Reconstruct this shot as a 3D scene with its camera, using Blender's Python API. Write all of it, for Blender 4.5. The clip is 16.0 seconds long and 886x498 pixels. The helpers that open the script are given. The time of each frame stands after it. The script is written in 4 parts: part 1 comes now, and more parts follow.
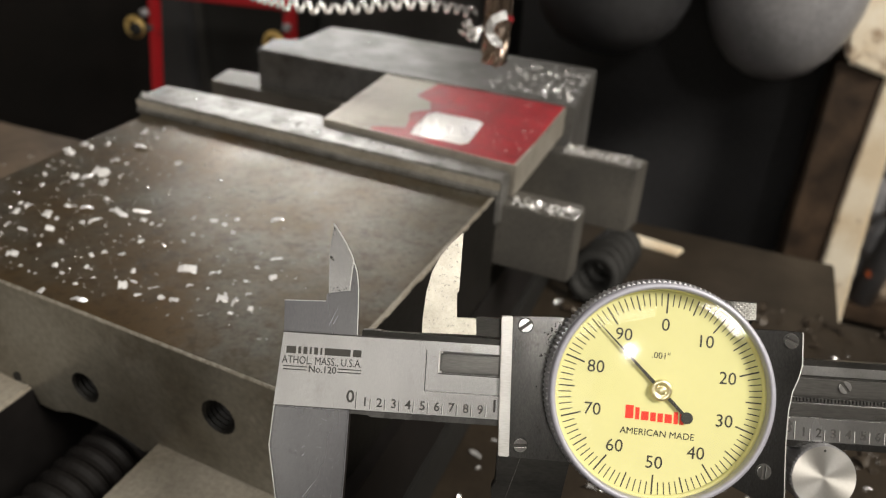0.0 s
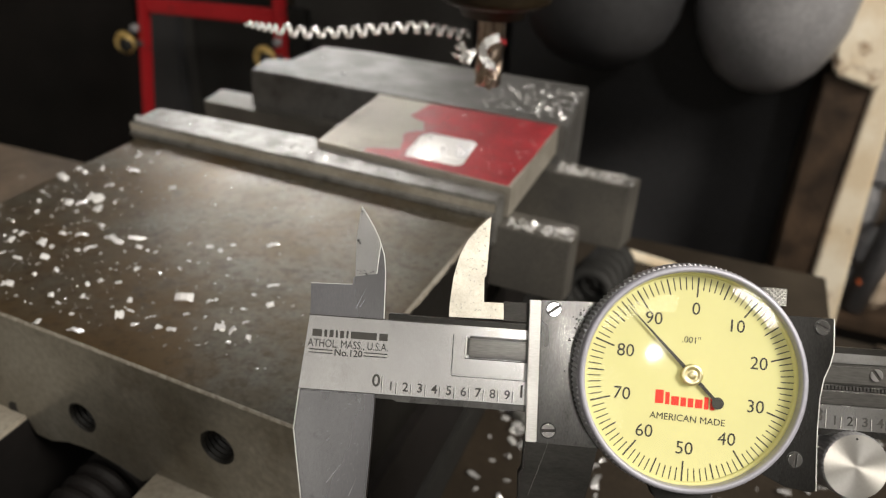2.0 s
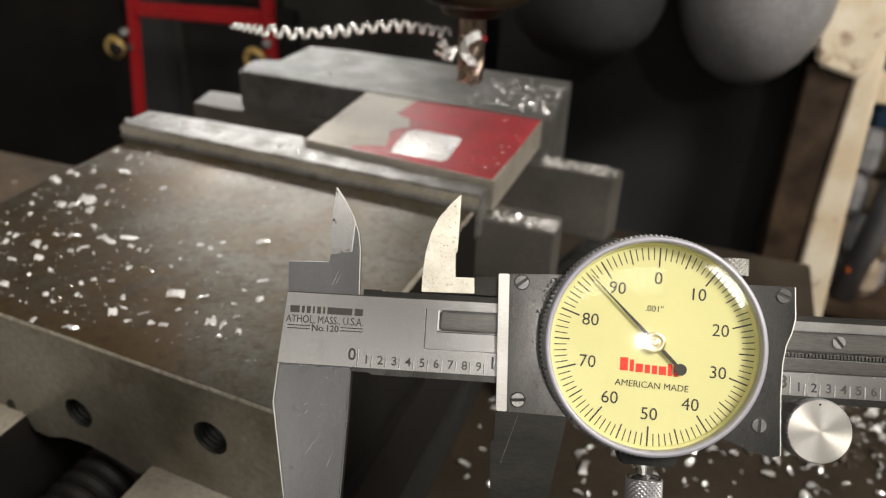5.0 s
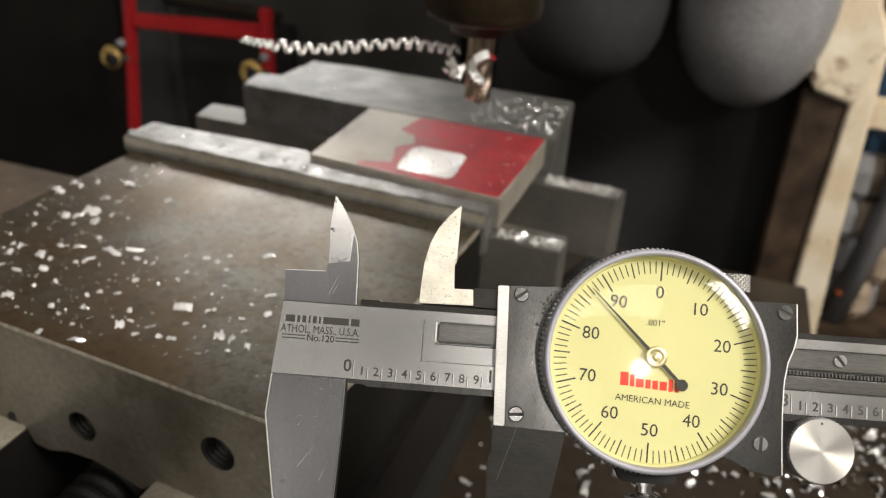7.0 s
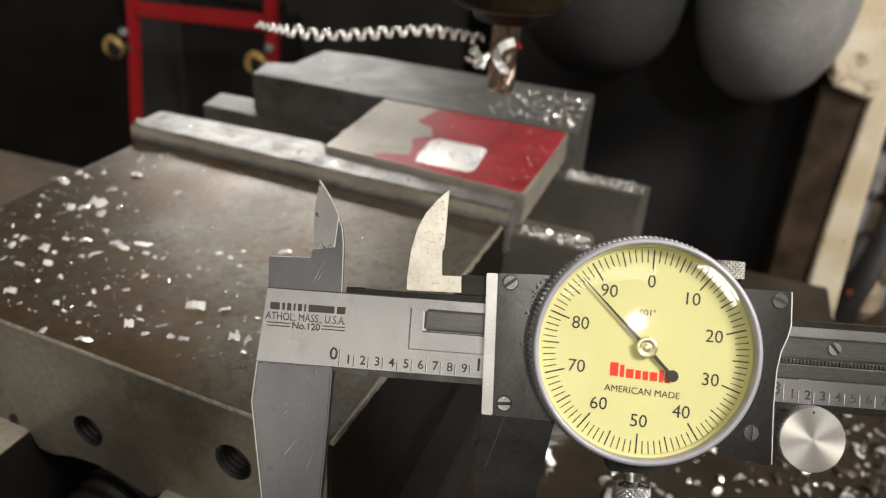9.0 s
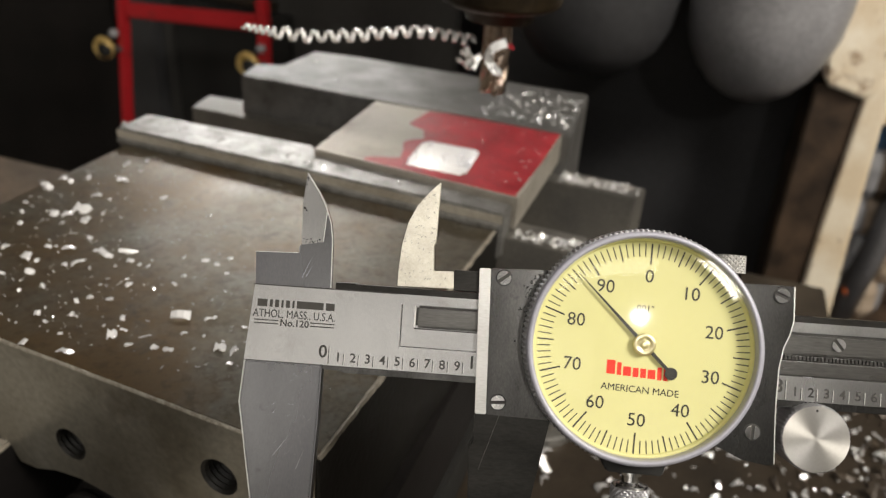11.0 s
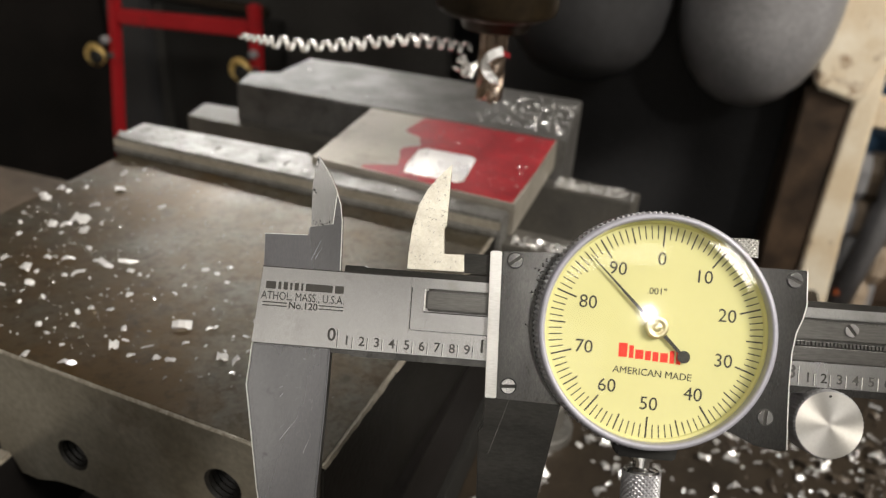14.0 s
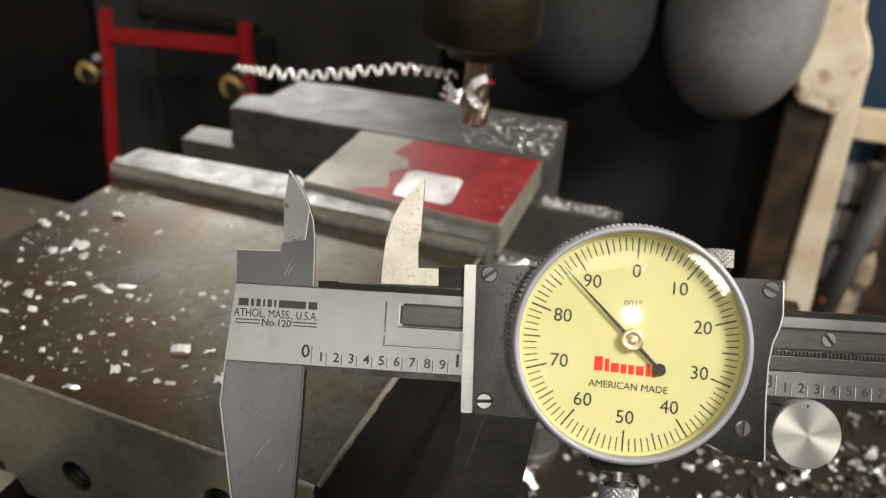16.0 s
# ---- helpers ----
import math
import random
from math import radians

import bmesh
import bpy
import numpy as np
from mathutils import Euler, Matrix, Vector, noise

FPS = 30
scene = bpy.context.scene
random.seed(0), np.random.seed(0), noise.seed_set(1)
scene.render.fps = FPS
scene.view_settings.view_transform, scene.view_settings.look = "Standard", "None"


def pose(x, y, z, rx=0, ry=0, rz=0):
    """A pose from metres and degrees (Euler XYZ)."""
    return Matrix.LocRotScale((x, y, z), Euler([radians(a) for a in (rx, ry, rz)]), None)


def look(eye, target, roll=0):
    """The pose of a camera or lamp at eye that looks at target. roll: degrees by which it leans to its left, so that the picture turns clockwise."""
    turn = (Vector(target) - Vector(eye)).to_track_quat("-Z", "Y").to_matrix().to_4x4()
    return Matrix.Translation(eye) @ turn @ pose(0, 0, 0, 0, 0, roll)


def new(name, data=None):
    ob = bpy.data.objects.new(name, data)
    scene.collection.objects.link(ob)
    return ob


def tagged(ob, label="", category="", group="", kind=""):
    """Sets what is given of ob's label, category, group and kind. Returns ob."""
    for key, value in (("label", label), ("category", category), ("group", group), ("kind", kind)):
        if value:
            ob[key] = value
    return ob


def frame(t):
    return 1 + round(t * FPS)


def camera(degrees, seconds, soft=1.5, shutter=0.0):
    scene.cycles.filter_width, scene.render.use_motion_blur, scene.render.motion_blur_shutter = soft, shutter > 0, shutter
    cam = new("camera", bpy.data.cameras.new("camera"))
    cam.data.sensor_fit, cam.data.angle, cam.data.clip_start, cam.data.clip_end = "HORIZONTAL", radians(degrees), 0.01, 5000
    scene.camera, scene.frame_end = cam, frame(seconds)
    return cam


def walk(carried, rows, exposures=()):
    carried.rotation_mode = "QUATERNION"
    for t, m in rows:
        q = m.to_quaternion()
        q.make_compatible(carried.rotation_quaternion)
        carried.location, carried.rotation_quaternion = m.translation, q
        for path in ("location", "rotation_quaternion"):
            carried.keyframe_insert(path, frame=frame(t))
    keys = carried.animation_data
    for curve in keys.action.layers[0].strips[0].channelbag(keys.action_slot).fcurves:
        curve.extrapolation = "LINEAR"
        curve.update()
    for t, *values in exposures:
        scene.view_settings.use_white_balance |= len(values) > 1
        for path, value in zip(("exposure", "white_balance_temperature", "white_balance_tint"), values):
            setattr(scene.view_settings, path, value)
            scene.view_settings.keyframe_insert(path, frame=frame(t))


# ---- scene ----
FOV = 59.08
EYE = [
    (0, pose(0.2239, -0.2399, 1.2188, 60.05, -3.07, 21.83)),
    (0.5, pose(0.2183, -0.2334, 1.2182, 60.01, -2.99, 22.14)),
    (1, pose(0.2180, -0.2347, 1.2185, 60.27, -3.17, 21.91)),
    (1.5, pose(0.2202, -0.2373, 1.2201, 60.45, -2.97, 21.49)),
    (2, pose(0.2217, -0.2389, 1.2231, 60.73, -2.84, 20.98)),
    (2.5, pose(0.2252, -0.2411, 1.2223, 60.48, -1.71, 20.62)),
    (3, pose(0.2299, -0.2418, 1.2217, 60.35, -1.95, 20.17)),
    (3.5, pose(0.2302, -0.2413, 1.2210, 60.32, -1.93, 20.01)),
    (4, pose(0.2238, -0.2430, 1.2248, 60.71, -2.25, 20.68)),
    (4.2, pose(0.2275, -0.2438, 1.2249, 60.60, -1.79, 20.15)),
    (6.3, pose(0.2185, -0.2427, 1.2232, 61.31, -3.09, 20.25)),
    (6.5, pose(0.2162, -0.2440, 1.2229, 61.75, -3.36, 20.27)),
    (7, pose(0.2211, -0.2453, 1.2249, 61.79, -3.17, 19.83)),
    (7.5, pose(0.2151, -0.2433, 1.2231, 61.69, -3.77, 20.06)),
    (8, pose(0.2137, -0.2408, 1.2221, 61.68, -3.71, 19.88)),
    (8.5, pose(0.2102, -0.2387, 1.2192, 61.39, -3.71, 19.98)),
    (10.8, pose(0.2106, -0.2347, 1.2203, 61.59, -3.39, 19.78)),
    (11, pose(0.2096, -0.2325, 1.2188, 61.39, -3.58, 19.53)),
    (11.5, pose(0.2094, -0.2312, 1.2180, 61.40, -3.69, 19.46)),
    (12, pose(0.2104, -0.2350, 1.2186, 61.49, -3.09, 19.22)),
    (12.5, pose(0.2113, -0.2354, 1.2201, 61.58, -3.37, 18.84)),
    (13, pose(0.2097, -0.2349, 1.2195, 61.51, -3.34, 18.80)),
    (13.5, pose(0.2072, -0.2340, 1.2208, 61.69, -3.51, 18.75)),
    (14, pose(0.2077, -0.2339, 1.2205, 61.67, -3.47, 18.79)),
    (14.5, pose(0.2078, -0.2349, 1.2228, 61.86, -3.42, 18.68)),
    (15, pose(0.2087, -0.2364, 1.2240, 62.06, -3.22, 18.23)),
    (15.5, pose(0.2104, -0.2368, 1.2240, 62.02, -3.21, 17.94)),
    (16, pose(0.2104, -0.2396, 1.2286, 62.38, -3.18, 17.97)),
]
cam = camera(FOV, 16.0, soft=1.2)
cam.data.dof.use_dof = True
cam.data.dof.focus_distance = 0.138
cam.data.dof.aperture_fstop = 22
walk(cam, EYE)

# ---- light: a dim workshop lit by unseen lamps, with fill added behind the camera ----
world = bpy.data.worlds.new("workshop_dark")
world.use_nodes = True
world.node_tree.nodes["Background"].inputs[0].default_value = (0.9, 0.95, 1.0, 1)
world.node_tree.nodes["Background"].inputs[1].default_value = 0.02
scene.world = world
TOP = 1.1  # height of the jaw slab's top over the floor


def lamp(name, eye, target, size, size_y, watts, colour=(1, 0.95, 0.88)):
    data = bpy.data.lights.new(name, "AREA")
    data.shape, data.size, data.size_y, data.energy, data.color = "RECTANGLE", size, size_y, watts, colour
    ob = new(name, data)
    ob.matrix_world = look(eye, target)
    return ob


lamp("shop_lamp", (1.33, -0.42, TOP + 1.12), (0.15, 0, TOP), 0.5, 0.5, 35, (1, 0.93, 0.82))
lamp("bench_lamp", (0.837, -1.43, TOP + 0.877), (0.15, 0, TOP), 0.075, 0.075, 2.6, (1, 0.95, 0.88)).data.shape = "DISK"
# unseen tube, placed low to brighten the caliper beam
lamp("unseen_tube", (0.05, -2.4, TOP + 0.82), (0.1, 0, TOP), 1.6, 0.7, 3.8, (1, 0.945, 0.86))
# added fill tube, unseen, to brighten faces turned to the camera
lamp("unseen_tube", (0.3, -1.6, TOP + 1.9), (0.12, 0, TOP), 1.7, 0.8, 25, (1, 0.945, 0.86))
lamp("tube_lamp", (-0.75, 1.35, TOP + 0.62), (0.05, 0, TOP), 0.6, 0.16, 5.5, (1, 0.97, 0.93))
scene.view_settings.exposure = 0.05


# ---- materials ----
def material(name, base, rough=0.4, metal=0.0, vary=0.3, scale=60, fine=900, bump=0.1, tint=None, rough_vary=0.15, stretch=(1, 1, 1), contrast=0.25):
    """Base colour mixed with tint by stains at a large scale, grain and relief at a small one; scales in cycles a metre."""
    m = bpy.data.materials.new(name)
    m.use_nodes = True
    nodes, links = m.node_tree.nodes, m.node_tree.links
    bsdf = nodes["Principled BSDF"]
    tex = nodes.new("ShaderNodeTexCoord")
    mapping = nodes.new("ShaderNodeMapping")
    mapping.inputs["Scale"].default_value = stretch
    links.new(tex.outputs["Object"], mapping.inputs["Vector"])
    big, small = nodes.new("ShaderNodeTexNoise"), nodes.new("ShaderNodeTexNoise")
    for n, s, d in ((big, scale, 6), (small, fine, 3)):
        n.inputs["Scale"].default_value, n.inputs["Detail"].default_value = s, d
        links.new(mapping.outputs[0], n.inputs["Vector"])
    ramp = nodes.new("ShaderNodeValToRGB")
    ramp.color_ramp.elements[0].position, ramp.color_ramp.elements[1].position = 0.5 - contrast, 0.5 + contrast
    ramp.color_ramp.elements[0].color = (*base, 1)
    other = tint or tuple(c * (1 + vary) for c in base)
    ramp.color_ramp.elements[1].color = (*other, 1)
    links.new(big.outputs["Fac"], ramp.inputs[0])
    grain = nodes.new("ShaderNodeMixRGB")
    grain.blend_type = "OVERLAY"
    grain.inputs[0].default_value = vary
    links.new(ramp.outputs[0], grain.inputs[1])
    links.new(small.outputs["Fac"], grain.inputs[2])
    links.new(grain.outputs[0], bsdf.inputs["Base Color"])
    span = nodes.new("ShaderNodeMapRange")
    span.inputs["To Min"].default_value, span.inputs["To Max"].default_value = max(rough - rough_vary, 0.03), rough + rough_vary
    links.new(big.outputs["Fac"], span.inputs["Value"])
    links.new(span.outputs[0], bsdf.inputs["Roughness"])
    bsdf.inputs["Metallic"].default_value = metal
    relief = nodes.new("ShaderNodeBump")
    relief.inputs["Strength"].default_value, relief.inputs["Distance"].default_value = bump, 0.0004
    links.new(small.outputs["Fac"], relief.inputs["Height"])
    links.new(relief.outputs[0], bsdf.inputs["Normal"])
    return m


def stain(m, colour, scale, low, high, strength):
    """Lays patches of another colour over a material's base colour; scale in cycles a metre."""
    nodes, links = m.node_tree.nodes, m.node_tree.links
    bsdf = nodes["Principled BSDF"]
    tex, noise, span, mix = (nodes.new("ShaderNode" + n) for n in ("TexCoord", "TexNoise", "MapRange", "MixRGB"))
    noise.inputs["Scale"].default_value, noise.inputs["Detail"].default_value, noise.inputs["Roughness"].default_value = scale, 8, 0.65
    links.new(tex.outputs["Object"], noise.inputs["Vector"])
    span.inputs["From Min"].default_value, span.inputs["From Max"].default_value, span.inputs["To Max"].default_value = low, high, strength
    links.new(noise.outputs["Fac"], span.inputs["Value"])
    links.new(span.outputs[0], mix.inputs[0])
    links.new(bsdf.inputs["Base Color"].links[0].from_socket, mix.inputs[1])
    mix.inputs[2].default_value = (*colour, 1)
    links.new(mix.outputs[0], bsdf.inputs["Base Color"])


SLAB = material("oily_ground_steel", (0.133, 0.123, 0.104), 0.35, 0.65, 0.5, 40, 600, 0.09, tint=(0.095, 0.08, 0.055), rough_vary=0.14, contrast=0.10)
stain(SLAB, (0.105, 0.066, 0.027), 17, 0.41, 0.60, 0.95)
stain(SLAB, (0.05, 0.035, 0.018), 330, 0.50, 0.64, 0.6)
stain(SLAB, (0.17, 0.145, 0.11), 60, 0.55, 0.68, 0.5)
stain(SLAB, (0.035, 0.029, 0.021), 120, 0.58, 0.70, 0.7)
# slab steel lightened in colour for the light on its front face
FRONT = material("lit_oily_face", (0.25, 0.236, 0.202), 0.36, 0.45, 0.4, 26, 600, 0.1, tint=(0.105, 0.092, 0.068), contrast=0.16)
stain(FRONT, (0.075, 0.052, 0.028), 30, 0.55, 0.68, 0.7)
SIDE = material("worn_rail_steel", (0.43, 0.40, 0.345), 0.42, 0.4, 0.35, 30, 700, 0.12, tint=(0.27, 0.24, 0.195), contrast=0.16)
WORN = material("worn_bright_edge", (0.50, 0.47, 0.41), 0.45, 0.6, 0.4, 700, 2500, 0.4, tint=(0.26, 0.235, 0.19), contrast=0.2)
JAW = material("worn_jaw_steel", (0.29, 0.286, 0.276), 0.36, 0.62, 0.5, 120, 900, 0.3, tint=(0.15, 0.146, 0.137), contrast=0.2)
stain(JAW, (0.07, 0.062, 0.05), 240, 0.58, 0.68, 0.7)
JAW_GREY = material("dull_jaw_steel", (0.185, 0.182, 0.178), 0.42, 0.55, 0.5, 60, 900, 0.3, tint=(0.105, 0.102, 0.097), contrast=0.2)
stain(JAW_GREY, (0.06, 0.055, 0.048), 90, 0.56, 0.68, 0.6)
JAW_DARK = material("dark_jaw_steel", (0.13, 0.125, 0.117), 0.45, 0.6, 0.3, 60, 900, 0.15, tint=(0.19, 0.18, 0.16))
SCALE_STEEL = material("mill_scale_steel", (0.38, 0.35, 0.30), 0.5, 0.6, 0.2, 70, 1200, 0.1, tint=(0.46, 0.43, 0.38))
stain(SCALE_STEEL, (0.24, 0.21, 0.165), 60, 0.52, 0.68, 0.6)
RED_DYE = material("red_layout_dye", (0.19, 0.008, 0.013), 0.4, 0.0, 0.5, 90, 700, 0.15, tint=(0.36, 0.022, 0.03), contrast=0.22)
stain(RED_DYE, (0.36, 0.14, 0.13), 160, 0.60, 0.72, 0.6)
BRIGHT = material("fresh_cut_metal", (0.94, 0.94, 0.96), 0.3, 0.75, 0.12, 200, 2500, 0.12)
CHIP = material("bright_metal_chip", (0.96, 0.96, 0.97), 0.2, 0.72, 0.15, 300, 2500, 0.2)
FLAKE = material("bright_flat_flake", (0.96, 0.96, 0.98), 0.27, 0.5, 0.12, 300, 2500, 0.2)
BLACK = material("black_oily_iron", (0.015, 0.0148, 0.0142), 0.6, 0.0, 0.4, 30, 400, 0.2)
GREY_PAINT = material("dark_grey_machine_paint", (0.045, 0.045, 0.046), 0.42, 0.0, 0.4, 12, 300, 0.1, tint=(0.07, 0.07, 0.071))
GREY_LIGHT = material("grey_machine_paint", (0.30, 0.297, 0.312), 0.36, 0.0, 0.4, 20, 300, 0.15, tint=(0.16, 0.158, 0.166))
RED_PAINT = material("red_machine_paint", (0.32, 0.012, 0.016), 0.4, 0.0, 0.2, 20, 300, 0.05)
stain(RED_PAINT, (0.05, 0.02, 0.018), 60, 0.6, 0.7, 0.7)
CREAM = material("cream_machine_paint", (0.86, 0.78, 0.64), 0.45, 0.0, 0.2, 25, 300, 0.1, tint=(0.70, 0.58, 0.42), contrast=0.12)
stain(CREAM, (0.22, 0.11, 0.045), 45, 0.60, 0.70, 0.75)
RUST = material("brown_rusty_iron", (0.022, 0.014, 0.009), 0.6, 0.1, 0.5, 30, 300, 0.4, tint=(0.075, 0.046, 0.027), contrast=0.16)
BRASS = material("dull_yellow_brass", (0.42, 0.29, 0.10), 0.5, 0.3, 0.3, 60, 500, 0.1)
# near-black iron that carries shade in its colour
SHADE_IRON = material("shade_black_iron", (0.006, 0.0058, 0.0052), 0.5, 0.1, 0.4, 40, 500, 0.3, tint=(0.012, 0.011, 0.0095))
TAN = material("tan_rusty_iron", (0.30, 0.23, 0.165), 0.6, 0.1, 0.5, 50, 400, 0.3, tint=(0.46, 0.37, 0.29))
TAN_GRIT = material("oily_brown_grit", (0.07, 0.052, 0.036), 0.5, 0.1, 0.4, 60, 500, 0.3, tint=(0.03, 0.022, 0.015))
BROWN_LIT_IRON = material("brown_rusty_lit_iron", (0.17, 0.125, 0.085), 0.5, 0.15, 0.5, 35, 400, 0.25, tint=(0.09, 0.066, 0.045), contrast=0.16)
BRONZE = material("oily_bronze_steel", (0.05, 0.035, 0.018), 0.4, 0.6, 0.5, 60, 500, 0.2, tint=(0.016, 0.0115, 0.007))
TOOL = material("tool_steel", (0.45, 0.36, 0.30), 0.25, 1.0, 0.32, 90, 900, 0.05)
TABLE = material("oily_table_iron", (0.05, 0.038, 0.027), 0.42, 0.25, 0.4, 35, 500, 0.2, tint=(0.022, 0.0165, 0.011))
for m in (SHADE_IRON, BLACK):
    m.node_tree.nodes["Principled BSDF"].inputs["Specular IOR Level"].default_value = 0.2
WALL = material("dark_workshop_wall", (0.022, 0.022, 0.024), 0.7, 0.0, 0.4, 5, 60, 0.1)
SATIN = material("satin_caliper_steel", (0.53, 0.527, 0.53), 0.25, 1.0, 0.2, 45, 5000, 0.04, tint=(0.39, 0.388, 0.388), rough_vary=0.16, stretch=(1, 0.25, 1), contrast=0.18)
stain(SATIN, (0.28, 0.265, 0.24), 120, 0.58, 0.75, 0.6)
SATIN_JAW = material("ground_caliper_steel", (0.225, 0.225, 0.235), 0.27, 1.0, 0.15, 60, 5000, 0.02, tint=(0.155, 0.155, 0.164), rough_vary=0.16, stretch=(1, 0.3, 1), contrast=0.2)
stain(SATIN_JAW, (0.09, 0.088, 0.09), 300, 0.62, 0.72, 0.5)
PLATE = material("brushed_plate_steel", (0.125, 0.123, 0.12), 0.25, 1.0, 0.4, 130, 4500, 0.04, tint=(0.058, 0.057, 0.056), rough_vary=0.16, stretch=(1, 0.35, 1), contrast=0.16)
stain(PLATE, (0.035, 0.033, 0.031), 260, 0.60, 0.70, 0.6)
RACK = material("brushed_rack_steel", (0.20, 0.194, 0.185), 0.3, 1.0, 0.35, 140, 4000, 0.03, tint=(0.10, 0.098, 0.093), stretch=(0.15, 1, 1), contrast=0.16)
STRIP = material("bright_brushed_strip", (0.72, 0.71, 0.69), 0.42, 0.9, 0.3, 90, 3000, 0.06, tint=(0.55, 0.545, 0.53), stretch=(0.3, 1.5, 1))
# warm bright base puts the lamp's reflection into the jaw's colour
WARM_LIT = material("warm_lit_blade_steel", (0.74, 0.71, 0.62), 0.42, 0.85, 0.3, 260, 3000, 0.06, tint=(0.56, 0.53, 0.46))
stain(WARM_LIT, (0.20, 0.185, 0.15), 1500, 0.58, 0.66, 0.7)
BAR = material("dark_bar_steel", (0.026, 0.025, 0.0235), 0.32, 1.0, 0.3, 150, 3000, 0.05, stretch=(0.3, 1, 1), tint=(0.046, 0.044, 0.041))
BEZEL = material("satin_chrome_bezel", (0.36, 0.36, 0.415), 0.5, 0.35, 0.1, 150, 2500, 0.05)
CHROME = material("chrome", (0.7, 0.7, 0.7), 0.16, 1.0, 0.1, 150, 2500, 0.03)
KNURL = material("knurled_steel", (0.36, 0.36, 0.38), 0.45, 0.7, 0.2, 200, 2500, 0.05)
PALE_BRASS = material("pale_brass", (0.68, 0.62, 0.42), 0.3, 1.0, 0.15, 150, 2500, 0.02)
FACE = material("yellow_dial_enamel", (0.60, 0.583, 0.295), 0.85, 0.0, 0.03, 60, 900, 0.0, tint=(0.635, 0.615, 0.325), rough_vary=0.0)
FACE.node_tree.nodes["Principled BSDF"].inputs["Specular IOR Level"].default_value = 0.1
INK = material("black_ink", (0.02, 0.02, 0.018), 0.5, 0.0, 0.2)
CUT = material("engraved_grey_steel", (0.09, 0.087, 0.082), 0.45, 0.7, 0.3, 400, 3000, 0.1, tint=(0.03, 0.029, 0.027))
# black for engraving and grime, and for shade painted into recesses
ENGRAVED_SHADE = material("engraved_shade_black", (0.03, 0.028, 0.025), 0.6, 0.0, 0.3)
RED_INK = material("red_ink", (0.75, 0.03, 0.015), 0.5, 0.0, 0.1)
GLASS = bpy.data.materials.new("clear_crystal")
GLASS.use_nodes = True
pane = GLASS.node_tree
pane.nodes.remove(pane.nodes["Principled BSDF"])
clear, gloss, mixed, edge = (pane.nodes.new("ShaderNode" + n) for n in ("BsdfTransparent", "BsdfGlossy", "MixShader", "Fresnel"))
gloss.inputs["Roughness"].default_value = 0.08
edge.inputs["IOR"].default_value = 1.38
pane.links.new(edge.outputs[0], mixed.inputs[0])
pane.links.new(clear.outputs[0], mixed.inputs[1])
pane.links.new(gloss.outputs[0], mixed.inputs[2])
pane.links.new(mixed.outputs[0], pane.nodes["Material Output"].inputs["Surface"])
TURNED = material("turned_wheel_face", (0.60, 0.585, 0.56), 0.38, 0.95, 0.08, 150, 2000, 0.02, tint=(0.50, 0.487, 0.465))
TURNED.node_tree.nodes["Principled BSDF"].inputs["Anisotropic"].default_value = 0.7
spin = TURNED.node_tree.nodes.new("ShaderNodeTangent")
spin.direction_type, spin.axis = "RADIAL", "Z"
TURNED.node_tree.links.new(spin.outputs[0], TURNED.node_tree.nodes["Principled BSDF"].inputs["Tangent"])
# for unseen walls, kept pale to bounce light onto the steel
WALL_BOUNCE = material("pale_bounce_wall", (0.5, 0.47, 0.42), 0.7, 0.0, 0.2, 4, 60, 0.05)
NIGHT = material("black_sheet_and_shade", (0.006, 0.0058, 0.0058), 0.5, 0.0, 0.4, 14, 200, 0.1, tint=(0.013, 0.011, 0.0105))
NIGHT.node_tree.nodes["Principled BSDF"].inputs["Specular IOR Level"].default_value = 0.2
SHEET = material("grey_sheet_metal", (0.028, 0.028, 0.03), 0.45, 0.0, 0.4, 14, 200, 0.1, tint=(0.042, 0.042, 0.045))
CHARCOAL = material("charcoal_sheet_metal", (0.034, 0.0325, 0.0315), 0.5, 0.0, 0.5, 14, 200, 0.1, tint=(0.05, 0.048, 0.045))
BLUE = material("blue_paint", (0.012, 0.04, 0.085), 0.55, 0.0, 0.4, 12, 200, 0.1, tint=(0.02, 0.05, 0.09))
ORANGE = material("orange_plastic", (0.5, 0.12, 0.04), 0.45)


# ---- building helpers; shapes are given in millimetres over the slab's near jaw corner ----
BASE = {}


def thing(name, at, label, category, group="", kind=""):
    ob = new(name)
    ob.empty_display_size = 0.01
    ob.location = (at[0] / 1000, at[1] / 1000, at[2] / 1000 + TOP)
    BASE[ob.name] = Vector(at)
    return tagged(ob, label, category, group, kind)


def part(name, bm, mat, parent=None, label="", smooth=False):
    """Links a bmesh drawn in millimetres as one mesh; under a parent it is shifted into its parent's space."""
    base = BASE[parent.name] if parent else Vector((0, 0, 0))
    for v in bm.verts:
        v.co = (v.co - base) / 1000
        if not parent:
            v.co.z += TOP
    bmesh.ops.recalc_face_normals(bm, faces=bm.faces)
    for face in bm.faces:
        face.smooth = smooth
    mesh = bpy.data.meshes.new(name)
    bm.to_mesh(mesh)
    bm.free()
    mesh.materials.append(mat)
    ob = new(name, mesh)
    if parent:
        ob.parent = parent
        BASE[ob.name] = base
    if label:
        tagged(ob, label)
    return ob


def bevel(bm, width, segments=2):
    if width:
        edges = [e for e in bm.edges if len(e.link_faces) == 2 and e.calc_face_angle(0) > 0.5]
        bmesh.ops.bevel(bm, geom=edges, offset=width, segments=segments, affect="EDGES", clamp_overlap=True)
    return bm


